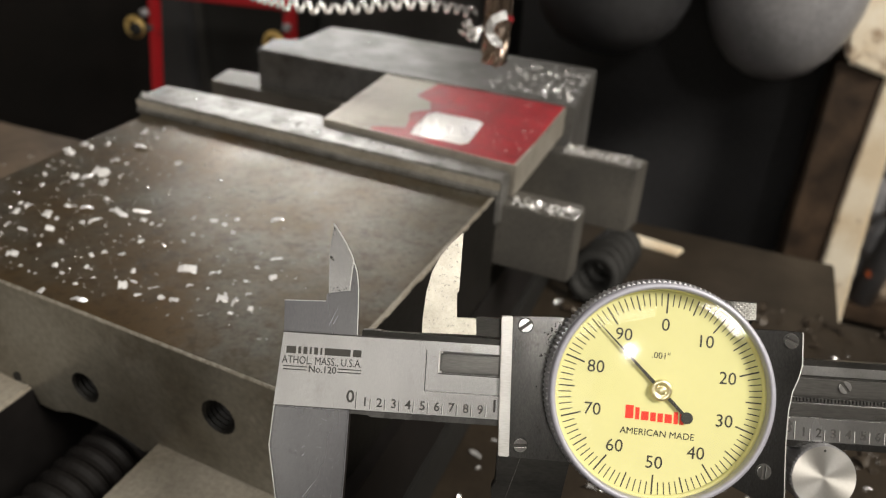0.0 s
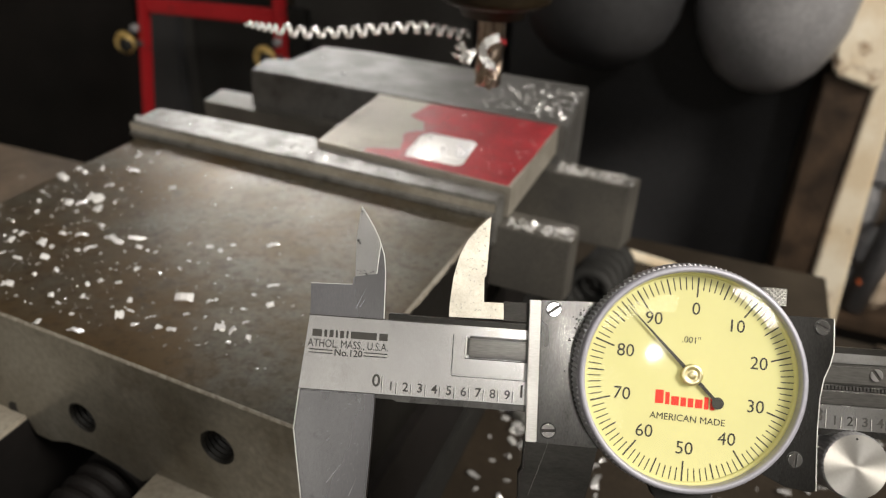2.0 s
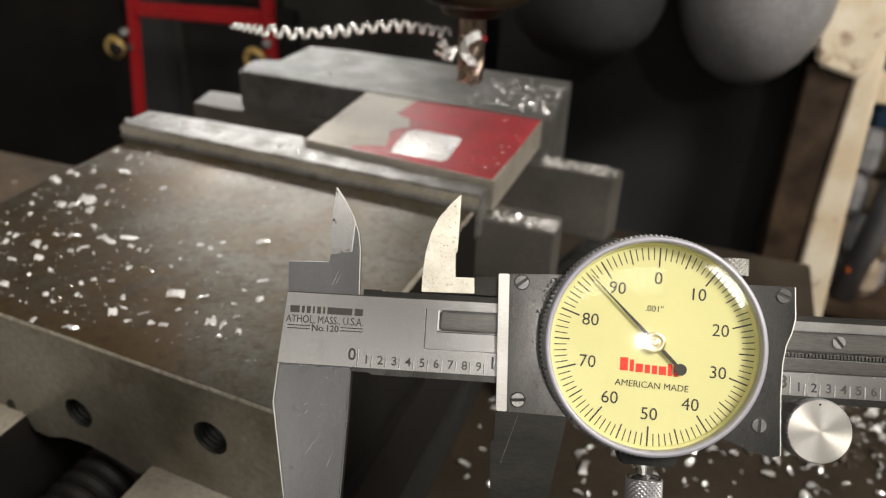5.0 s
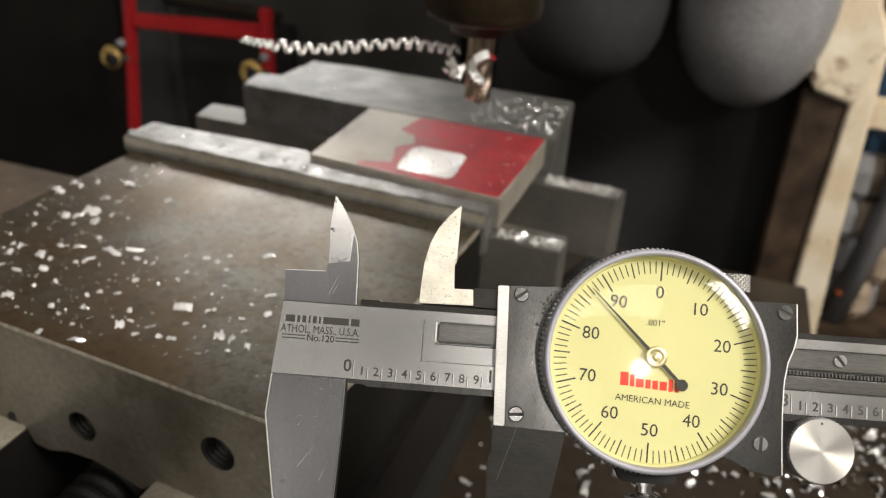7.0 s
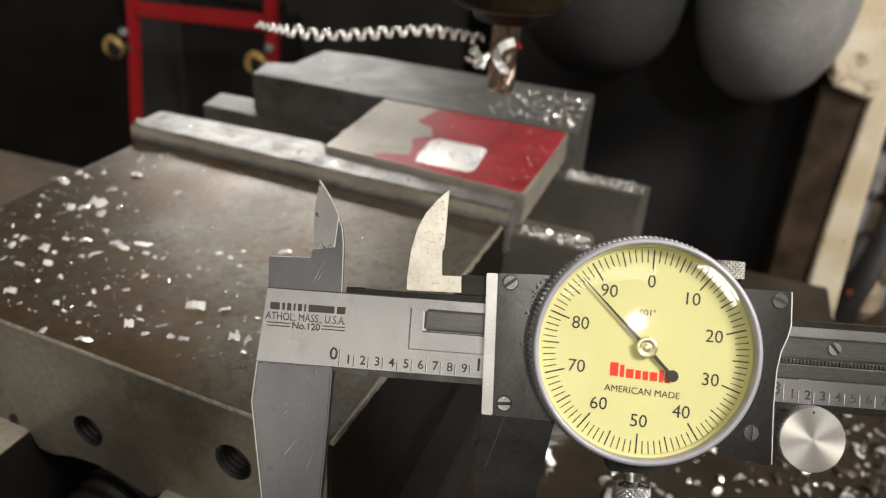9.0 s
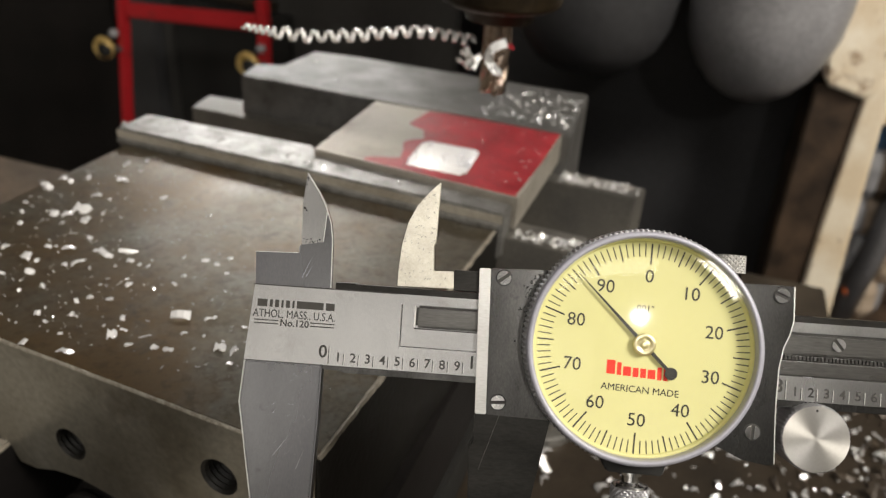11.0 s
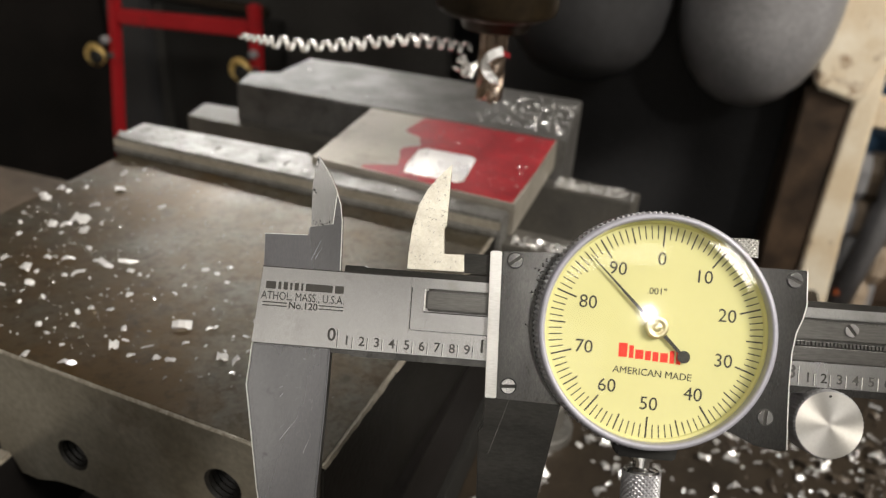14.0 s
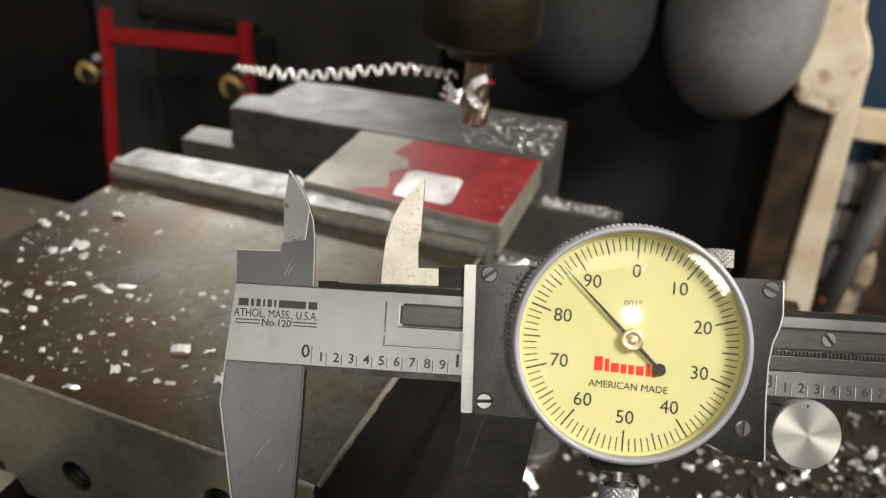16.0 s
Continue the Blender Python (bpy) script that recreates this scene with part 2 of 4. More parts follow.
def box(x0, x1, y0, y1, z0, z1, edge=0.6, turn=0, pivot=None):
    bm = bmesh.new()
    bmesh.ops.create_cube(bm, size=1)
    for v in bm.verts:
        v.co = Vector(((x0 + x1) / 2 + v.co.x * (x1 - x0), (y0 + y1) / 2 + v.co.y * (y1 - y0), (z0 + z1) / 2 + v.co.z * (z1 - z0)))
    bevel(bm, edge)
    if turn:
        c = Vector(pivot or ((x0 + x1) / 2, (y0 + y1) / 2, 0))
        bmesh.ops.rotate(bm, verts=bm.verts, cent=c, matrix=Matrix.Rotation(radians(turn), 3, "Z"))
    return bm


def prism(points, z0, z1, edge=0.0, axis="z", segments=2):
    """A polygon pulled from z0 to z1 along an axis; for "y" the points are (x, z), for "x" they are (y, z)."""
    bm = bmesh.new()
    put = {"z": lambda a, b, c: (a, b, c), "y": lambda a, b, c: (a, c, b), "x": lambda a, b, c: (c, a, b)}[axis]
    low = [bm.verts.new(put(a, b, z0)) for a, b in points]
    high = [bm.verts.new(put(a, b, z1)) for a, b in points]
    bm.faces.new(low)
    bm.faces.new(high[::-1])
    for i in range(len(points)):
        j = (i + 1) % len(points)
        bm.faces.new((low[i], low[j], high[j], high[i]))
    bmesh.ops.recalc_face_normals(bm, faces=bm.faces)
    return bevel(bm, edge, segments)


def lathe(profile, centre, axis="z", steps=48, waves=0, depth=0.0, open_start=False, open_end=False):
    """A profile of (radius, height) turned about an axis; waves give a knurl of that depth on the outermost radius."""
    bm = bmesh.new()
    cx, cy, cz = centre
    most = max(r for r, _ in profile)
    rings = []
    for r, h in profile:
        ring = []
        for i in range(steps):
            a = 2 * math.pi * i / steps
            rr = r - (depth if waves and i % 2 and r > most - 0.3 else 0)
            u, v = rr * math.cos(a), rr * math.sin(a)
            ring.append(bm.verts.new({"z": (cx + u, cy + v, cz + h), "y": (cx + u, cy + h, cz + v), "x": (cx + h, cy + u, cz + v)}[axis]))
        rings.append(ring)
    for a, b in zip(rings, rings[1:]):
        for i in range(steps):
            j = (i + 1) % steps
            bm.faces.new((a[i], a[j], b[j], b[i]))
    if not open_start:
        bm.faces.new(rings[0])
    if not open_end:
        bm.faces.new(rings[-1])
    return bm


def join(*meshes):
    out = bmesh.new()
    for bm in meshes:
        mesh = bpy.data.meshes.new("joined")
        bm.to_mesh(mesh)
        bm.free()
        out.from_mesh(mesh)
        bpy.data.meshes.remove(mesh)
    return out


def arc(cx, cy, r, a0, a1, n=10):
    return [(cx + r * math.cos(radians(a0 + (a1 - a0) * i / n)), cy + r * math.sin(radians(a0 + (a1 - a0) * i / n))) for i in range(n + 1)]


def lettering(name, text, size, at, mat, parent, align="CENTER", lift=0.03, turn=0.0, stretch=1.0, bold=0.0):
    """Built-in font turned into a mesh, lying in the parent's own plane; size and place in millimetres."""
    curve = bpy.data.curves.new(name, "FONT")
    curve.body, curve.size, curve.align_x, curve.align_y, curve.extrude, curve.resolution_u = text, size, align, "CENTER", 0.02, 3
    curve.offset = bold
    ob = bpy.data.objects.new(name, curve)
    mesh = bpy.data.meshes.new_from_object(ob)
    bpy.data.objects.remove(ob)
    bpy.data.curves.remove(curve)
    mesh.transform(Matrix.Translation((at[0], at[1], at[2] + lift)) @ Matrix.Rotation(radians(turn), 4, "Z") @ Matrix.Diagonal((stretch, 1, 1, 1)))
    bm = bmesh.new()
    bm.from_mesh(mesh)
    bpy.data.meshes.remove(mesh)
    return part(name, bm, mat, parent)


# ---- the vise ----
def front(x):
    """Where the slab's front face lies in plan: the vise stands a little askew."""
    return -112.7 - 0.0706 * x


def flank(y):
    """Where the slab's right side lies in plan."""
    return 154.6 + 0.0375 * y


def build_vise():
    vise = thing("machine_vise", (80, -20, -95), "heavy steel milling vise with stepped jaws, oily and worn", "vise")
    # slab with an arch over the screw and two tapped holes in its face
    outline = [(1.5, -36), (53.2, -36), (56, -42), (62, -42), (69, -39.4), (78, -38.4), (88, -39.6), (96, -42), (101, -38), (104, -36)]
    bm = bmesh.new()
    loops = []
    for inset, top in ((0, -0.8), (0.8, 0)):
        right = flank(front(150))
        loops.append([bm.verts.new((x, front(x) + inset, z)) for x, z in outline + [(right, -36), (right, top), (1.5, top)]])
    loops.append([bm.verts.new((x, 0.5, z)) for x, z in outline + [(flank(0), -36), (flank(0), 0), (2.4, 0)]])
    n = len(loops[0])
    for a, b in zip(loops, loops[1:]):
        for i in range(n):
            bm.faces.new((a[i], a[(i + 1) % n], b[(i + 1) % n], b[i]))
    bm.faces.new(loops[2])
    rims = [bm.edges.get((loops[0][i], loops[0][(i + 1) % n])) for i in range(n)]
    holes = ((77.2, -26.9, 4.9), (124.2, -16.8, 5.2))
    for hx, hz, r in holes:
        rim = [bm.verts.new((hx + r * math.cos(math.pi * i / 12), front(hx + r * math.cos(math.pi * i / 12)), hz + r * math.sin(math.pi * i / 12))) for i in range(24)]
        rims += [bm.edges.new((rim[i], rim[(i + 1) % 24])) for i in range(24)]
    bmesh.ops.triangle_fill(bm, use_beauty=True, edges=rims)
    slab = part("movable_jaw", bm, SLAB, vise, "flat oily steel jaw body with brown stains")
    # the front face takes the lightened steel
    slab.data.materials.append(FRONT)
    for face in slab.data.polygons:
        if face.normal.y < -0.9:
            face.material_index = 1
    # black sheet that paints the shade on the slab's right side
    part("shaded_side", prism([(flank(y) + d, y) for y, d in ((-122.9, 0.1), (-122.9, 1.1), (0.4, 1.1), (0.4, 0.1))], -41, -0.7, 0.2), SHADE_IRON, slab, "rough slab side, its shade painted black")
    for hx, hz, r in holes:
        depth = [(r if i % 2 == 0 else r * 0.86, 0.75 * i) for i in range(22)] + [(0.5, 17.5)]
        # the hole's inner shade is painted with the same black
        bm = lathe(depth, (hx, front(hx), hz), "y", 24, open_start=True)
        for v in bm.verts:
            v.co.y += front(v.co.x) - front(hx)
        part("tapped_hole", bm, SHADE_IRON, slab, "threaded screw hole")
    part("pin_hole", lathe([(2.6, 0.0), (2.2, 2.5), (0.3, 3)], (49.3, front(49.3) - 0.05, -35.2), "y", 20), BLACK, slab, "small dark pin hole")
    # the slab's bright edge strips are plain wear
    bm = prism([(-0.04, -0.8), (-0.06, -0.55), (0.25, 0.025), (0.5, 0.025), (0.6, -0.6)], 1.5, 150, 0, "x")
    bmesh.ops.subdivide_edges(bm, edges=[e for e in bm.edges if abs(e.verts[0].co.x - e.verts[1].co.x) > 1], cuts=60)
    for v in bm.verts:
        v.co.y += front(v.co.x) + noise.noise(v.co * 0.5) * 0.1
        v.co.z += min(0, noise.noise(v.co * 0.31)) * 0.15
    part("worn_glint_edge", bm, WORN, slab, "bright edge of wear and drawn-in glint")
    bm = prism([(0.1, -1.1), (0.72, -1.0), (0.3, 0.02), (-0.35, 0.03), (-0.3, -0.6)], -122.3, -4, 0, "y")
    bmesh.ops.subdivide_edges(bm, edges=[e for e in bm.edges if abs(e.verts[0].co.y - e.verts[1].co.y) > 1], cuts=70)
    for v in bm.verts:
        v.co.x += flank(v.co.y) + 0.45 + noise.noise(v.co * 0.45) * 0.3
        v.co.z += min(0, noise.noise(v.co * 0.3 + Vector((5, 0, 0)))) * 0.4
    part("worn_glint_edge", bm, SIDE, slab, "bright edge of wear and drawn-in glint")
    part("front_jaw_plate", prism([(-3.5, 3.4), (157, -2.6), (157.6, 7.2), (120, 11.0), (78, 15.0), (73, 23.2), (-3.8, 22.4)], -12, 5.5, 0.7), JAW, vise, "worn bright jaw plate")
    # thin pale plate added for the slab's reflection in the jaw's front
    part("jaw_face_sheen", prism([(-3.4, 3.1), (156.9, -2.85), (156.9, -2.55), (-3.4, 3.42)], 1.95, 4.8, 0.1), SIDE, vise, "pale strip painting the slab's reflection on the jaw")
    part("jaw_ledge", prism([(-2.5, 1.2), (156, -4.9), (156, -2.3), (-2.5, 3.7)], 0.02, 1.9, 0.35), JAW, vise, "narrow worn ledge")
    part("front_jaw_step", prism([(1, 6), (184, 0.6), (185.2, 9.5), (184, 15), (1, 20)], -30, -5, 0.5), JAW_DARK, vise)
    part("fixed_jaw_step", prism([(-21, 75), (194.5, 68.3), (197.5, 80.5), (163, 84), (0, 96), (-24.5, 95)], -40, -10, 0.5), JAW_DARK, vise)
    part("fixed_jaw", prism([(3.5, 81.6), (163.5, 77.6), (160, 139.5), (40, 141.5), (12.5, 139), (11.5, 107), (4, 104.5), (-0.5, 101)], -60, 8, 0.8), JAW_GREY, vise, "grey steel fixed jaw block")
    part("rail", box(101, 150.6, -190, 140, -75, -36.3, 0.8), SIDE, vise)
    # rail's outer side, its shade painted as black
    part("shaded_rail_side", box(150.8, 156, -190, 140, -75, -41.3, 0.3), NIGHT, vise)
    part("rail", box(0, 53.3, -190, 140, -75, -36.3, 0.8), SIDE, vise)
    part("base", box(0, 158, -190, 140, -95, -75, 0.8), BLACK, vise)
    # screw and inner rail side coloured black for the deep trough's shade
    part("screw", lathe([(11 if i % 4 < 2 else 9.8, -190 + 1.3 * i) for i in range(150)], (78, 0, -57), "y", 28), NIGHT, vise, "threaded vise screw")
    part("shaded_rail_side", box(53.4, 54.0, -190, 140, -75, -37.2, 0.1), NIGHT, vise)
    return vise


def build_work():
    work = thing("workpiece", (120, 45, -4.5), "steel block half coated in red dye, with a milled pocket", "workpiece")
    outer = [(77.2, 15.6), (159, 8.2), (159.8, 81.2), (74, 80.8)]
    hole = [(113.8, 18.2), (112.2, 25), (111.2, 41.6), (113.7, 44.8), (131.9, 44.4), (134.7, 41.9), (136.4, 20), (134.4, 17.4)]
    bm = bmesh.new()
    low = [bm.verts.new((x, y, -4.5)) for x, y in outer]
    top = [bm.verts.new((x, y, 7.5)) for x, y in outer]
    rim = [bm.verts.new((x, y, 7.5)) for x, y in hole]
    bm.faces.new(low)
    for i in range(4):
        bm.faces.new((low[i], low[(i + 1) % 4], top[(i + 1) % 4], top[i]))
    edges = [bm.edges.get((top[i], top[(i + 1) % 4])) for i in range(4)] + [bm.edges.new((rim[i], rim[(i + 1) % 8])) for i in range(8)]
    bmesh.ops.triangle_fill(bm, use_beauty=True, edges=edges)
    part("block", bm, SCALE_STEEL, work, "grey mill-scale steel")
    bm = bmesh.new()
    up = [bm.verts.new((x, y, 7.5)) for x, y in hole]
    down = [bm.verts.new((x + 0.12 * (124 - x), y + 0.12 * (32 - y), -0.6)) for x, y in hole]
    for i in range(8):
        bm.faces.new((up[i], up[(i + 1) % 8], down[(i + 1) % 8], down[i]))
    bm.faces.new(down)
    part("pocket", bm, BRIGHT, work, "bright freshly milled pocket")
    dye = [(100.6, 78.6), (98.1, 60), (101, 57.6), (106.6, 55.2), (108, 51), (110.4, 45.7), (107, 43.5), (104.5, 40.3), (105, 36), (107.4, 31), (109.4, 22.8), (103, 20.4), (98, 17.6), (97.6, 14.4), (105, 13.6), (113.5, 12.9), (120.6, 12.3),
           (130.9, 11.4), (142.8, 10.4), (157.6, 9.1), (158.8, 40), (159.0, 80.4), (142.6, 80.4), (122.5, 80.2), (111, 80.2)]
    bm = bmesh.new()
    edges = []
    for pts in (dye, [(x + 0.02 * (x - 124), y + 0.02 * (y - 32)) for x, y in hole]):
        vs = [bm.verts.new((x, y, 7.56)) for x, y in pts]
        edges += [bm.edges.new((vs[i], vs[(i + 1) % len(vs)])) for i in range(len(vs))]
    bmesh.ops.triangle_fill(bm, use_beauty=True, edges=edges)
    part("layout_dye", bm, RED_DYE, work, "red layout dye, scraped along its edge")
    return work


def build_tool():
    spindle = thing("spindle", (140, 32, 36), "dark oily spindle nose with a fluted end mill", "spindle")
    part("collet_nut", lathe([(6, 60.5), (11.5, 61), (12.5, 64.6), (17.5, 65.6), (20.2, 67), (21, 69), (21, 96), (19.8, 97), (19.8, 101), (24, 103), (26, 108), (26, 600)], (140, 32, 0), steps=64), BRONZE, spindle, "oily bronze-brown nose", smooth=True)
    bm = bmesh.new()
    rings = []
    for k in range(26):
        z = 36 + k
        spin = k * 0.16
        depth = 0.34 if k < 13 else max(0, 0.34 - 0.08 * (k - 13))
        rings.append([bm.verts.new((140 + 5 * (1 - depth * max(0, math.cos(4 * a - spin * 4)) ** 2) * math.cos(a), 32 + 5 * (1 - depth * max(0, math.cos(4 * a - spin * 4)) ** 2) * math.sin(a), z)) for a in (2 * math.pi * i / 40 for i in range(40))])
    for p, q in zip(rings, rings[1:]):
        for i in range(40):
            bm.faces.new((p[i], p[(i + 1) % 40], q[(i + 1) % 40], q[i]))
    bm.faces.new(rings[0])
    part("end_mill", bm, TOOL, spindle, "fluted steel end mill", smooth=True)
    return spindle


def build_room():
    part("floor", box(-3000, 3000, -3000, 3000, -1110, -1100, 0), TABLE)
    tagged(bpy.data.objects["floor"], "dark workshop floor", "floor", kind="structure")
    # only the north wall is seen; the others are added as pale reflectors
    for name, b in (("wall_north", (-3000, 3000, 1800, 1900, -1100, 1900)), ("wall_south", (-3000, 3000, -3000, -2900, -1100, 1900)),
                    ("wall_east", (2900, 3000, -3000, 1900, -1100, 1900)), ("wall_west", (-3000, -2900, -3000, 1900, -1100, 1900)), ("ceiling", (-3000, 3000, -3000, 1900, 1900, 2000))):
        tagged(part(name, box(*b, 0), WALL if name == "wall_north" else WALL_BOUNCE), "workshop (dark grimy north, pale unseen rest) " + name.split("_")[0], name.split("_")[0], kind="structure")


build_room()
build_vise()
build_work()
build_tool()
table = thing("mill_table", (150, 0, -120), "oily iron milling table", "table")
part("top", box(-500, 700, -330, 133, -130, -95.2, 1), TABLE, table)
# brighter brown sheet that paints the strong light on the table's left
part("lit_top", box(-500, -6, -330, 132.5, -95.19, -94.9, 0), BROWN_LIT_IRON, table, "brown stretch of the table, lightened where light falls")
part("saddle", box(-120, 320, -200, 100, -1100, -130, 4), BLACK, table)


# ---- behind the vise ----
def build_red_frame():
    cart = thing("red_frame", (-345, 520, -1100), "red painted steel frame with brass knobs", "frame")
    part("post", prism([(-462, -1100), (-450, -1100), (-446, -240), (-426.5, -64), (-438.5, -64), (-458, -240)], 514, 526, 2, "y"), RED_PAINT, cart)
    part("post", box(-258, -245, 514, 526, -1100, -58, 2), RED_PAINT, cart)
    part("crossbar", prism([(-430, -101), (-257, -94), (-257, -76), (-430, -84.5)], 515, 525, 2, "y"), RED_PAINT, cart)
    for x, z in ((-459, -138), (-265, -128)):
        knob = part("knob", lathe([(8, 0), (12, -2), (14, -6), (12, -10), (8.3, -12), (8, -4)], (x, 512, z), "y", 32), BRASS, cart, "dull yellow brass knob", smooth=True)
        part("socket", lathe([(7.8, -2), (8.4, -13), (6, -15)], (x + 5, 512, z - 1), "y", 24), BLACK, knob)
        part("stem", box(x, x + 20, 510, 514, z - 3, z + 3, 0.5), GREY_PAINT, knob)
        part("catch", lathe([(4, 0), (5, -6), (3, -9)], (x + 19, 508, z + 20), "y", 16), GREY_LIGHT, knob)


build_red_frame()
cabinet = thing("steel_cabinet", (-340, 700, -1100), "charcoal sheet metal cabinet behind the red frame", "cabinet")
part("body", box(-900, -60, 620, 900, -1100, 120, 3), CHARCOAL, cabinet)
part("door", box(-440, -270, 612, 619.5, -700, -96, 2), BLACK, cabinet, "black door panel")
part("side_strip", box(-520, -458, 600, 619, -900, 118, 4), SHEET, cabinet, "grey sheet metal strip")
part("door", box(-880, -530, 612, 619.5, -900, 110, 2), NIGHT, cabinet, "black door panel")
part("trim_rail", prism([(-500, -84), (-290, -92), (-290, -82), (-500, -74)], 606, 619, 2, "y"), TABLE, cabinet)


def build_machine():
    mill = thing("machine_column", (250, 430, -1100), "dark machine column with grey housings and cream arm", "milling machine")
    part("column", box(20, 335, 480, 900, -1100, 700, 20), SHEET, mill)
    part("motor_housing", lathe([(6, -40.5), (22, -38.5), (38, -31), (50, -18), (57, -2), (60, 18), (60, 500)], (124, 365, 0), steps=96), SHEET, mill, "dark grey rounded housing", smooth=True)
    part("gear_housing", lathe([(4, -48), (18, -45.5), (30, -38), (40, -26.5), (48, -12), (53, 4), (55.5, 24), (56, 500)], (243, 384, 0), steps=96), GREY_LIGHT, mill, "grey rounded housing", smooth=True)
    part("overarm_bracket", prism([(283, 95), (288, 39), (291, -12), (295.5, -33), (301, -34.5), (310, -36.5), (321, -39.5), (326, -38.5), (333, -34), (340, -1.5), (338, 10), (334, 20), (327, 32), (325, 46), (325, 95)], 396, 450, 3, "y", 3), CREAM, mill, "cream painted bracket with rust stains")
    part("arm", prism([(325, -39.5), (340, -3), (347.5, -150), (360, -340), (329, -340), (324, -155)], 400, 416, 2, "y"), CREAM, mill, "cream painted arm")
    part("iron_block", prism([(291, -34), (325, -39.5), (323.5, -155), (321, -340), (297, -340), (292, -161)], 404, 470, 2, "y"), RUST, mill, "brown rusty iron block")
    part("tie_bar", box(337, 420, 452, 470, -72, -48, 2), CREAM, mill, "cream painted tie bar")


build_machine()


def build_clutter():
    shelf = thing("tool_shelf", (480, 700, -1100), "rusty shelf cluttered with workshop tools", "shelf")
    part("board", box(352, 800, 600, 900, -360, -340, 3), RUST, shelf)
    part("leg", box(352, 376, 600, 624, -1100, -360, 2), RUST, shelf)
    part("leg", box(776, 800, 600, 624, -1100, -360, 2), RUST, shelf)
    part("back", box(352, 800, 880, 900, -1100, 300, 3), CHARCOAL, shelf)
    blue = thing("blue_bin", (450, 760, -340), "blue painted bin on the shelf", "bin")
    part("body", box(402, 470, 700, 800, -340, -150, 4), BLUE, blue)
    blue = thing("metal_sheet", (600, 860, -340), "blue painted metal sheet leaning behind the shelf", "metal sheet")
    part("sheet", box(408, 800, 862, 870, -340, 280, 2), BLUE, blue)
    block = thing("rusty_casting", (440, 620, -340), "dark rusty machine casting standing on the shelf", "casting")
    part("body", prism([(430, -340), (433, -120), (436, -76), (460, -70), (550, -74), (550, -340)], 672, 716, 4, "y"), RUST, block)
    for x, z, r in ((449, -110, 9), (476, -150, 12), (456, -200, 8)):
        part("boss", lathe([(r, 672), (r, 666), (r * 0.7, 664)], (x, 0, z), "y", 20), TAN_GRIT, block)
    heap = thing("iron_scrap", (410, 650, -340), "heap of tan rusty iron parts on the shelf", "scrap iron")
    rnd = random.Random(5)
    for k in range(20):
        x, z = 386 + 13 * (k % 5) + rnd.uniform(-4, 4), -340 + 46 * (k // 5)
        r = rnd.uniform(13, 20)
        part("casting", lathe([(r * 0.6, z), (r, z + 12), (r * 0.9, z + 34), (r * 0.5, z + 50)], (x, 645 + rnd.uniform(-12, 12), 0), steps=9), (TAN, GREY_LIGHT, BROWN_LIT_IRON)[k % 3], heap)
    pipe = thing("grey_pipe", (440, 620, -340), "grey steel pipe leaning on the shelf", "pipe")
    bm = lathe([(13, -180), (13, 150)], (0, 0, 0), steps=24)
    bmesh.ops.rotate(bm, verts=bm.verts, cent=(0, 0, 0), matrix=Matrix.Rotation(radians(8), 3, "Y"))
    bmesh.ops.translate(bm, verts=bm.verts, vec=(433, 615, -160))
    part("tube", bm, GREY_LIGHT, pipe, smooth=True)
    grip = thing("orange_grip", (412, 612, -340), "orange plastic tool grip on the shelf", "tool")
    part("handle", lathe([(6, -340), (9, -325), (9, -300), (5, -282), (3, -278)], (410, 612, 0), steps=20), ORANGE, grip, smooth=True)
    part("ferrule", lathe([(4, -280), (4, -268), (2, -262)], (410, 612, 0), steps=16), CHROME, grip)


build_clutter()
part("tray_lip", prism([(178, 181), (219, 174), (216, 166), (185, 170)], -98.2, -95.5, 0.8), CREAM, table, "cream painted tray lip")
part("tray", box(100, 300, 133.2, 200, -130, -98.3, 1), TABLE, table)
hose = thing("coiled_hose", (180, 112, -95), "black rubber hose coiled on the table beside the vise", "hose")
for k in range(5):
    bm = bmesh.new()
    rings = []
    for i in range(36):
        a = 2 * math.pi * i / 36
        out = Vector((math.cos(a), 0.35 * math.sin(a), 0.94 * math.sin(a)))
        centre = Vector((181 + 1.5 * k, 96 + 8.2 * k, -81)) + out * (10.5 - 0.4 * k)
        rings.append([bm.verts.new(centre + out * 3.2 * math.cos(b) + Vector((0, 3.2 * math.sin(b), 0))) for b in (2 * math.pi * q / 10 for q in range(10))])
    for i in range(36):
        for q in range(10):
            bm.faces.new((rings[i][q], rings[i][(q + 1) % 10], rings[(i + 1) % 36][(q + 1) % 10], rings[(i + 1) % 36][q]))
    part("coil", bm, BLACK, hose, smooth=True)
nut = thing("clamp_nut", (178, 18, -95), "steel hold-down nut on a washer", "nut")
part("washer", lathe([(13, -95), (13, -91.5), (12, -91)], (178, 18, 0), steps=40), JAW, nut)
part("nut", lathe([(9, -91), (9, -80), (7.5, -78.5), (4, -78.5)], (178, 18, 0), steps=6), JAW_DARK, nut)
part("stud", lathe([(4, -79), (4, -66), (3.5, -65.5)], (178, 18, 0), steps=20), JAW, nut)


# ---- the caliper, drawn in its own plane: u along the beam, v up, w to the viewer ----
dice_dirt = random.Random(3)


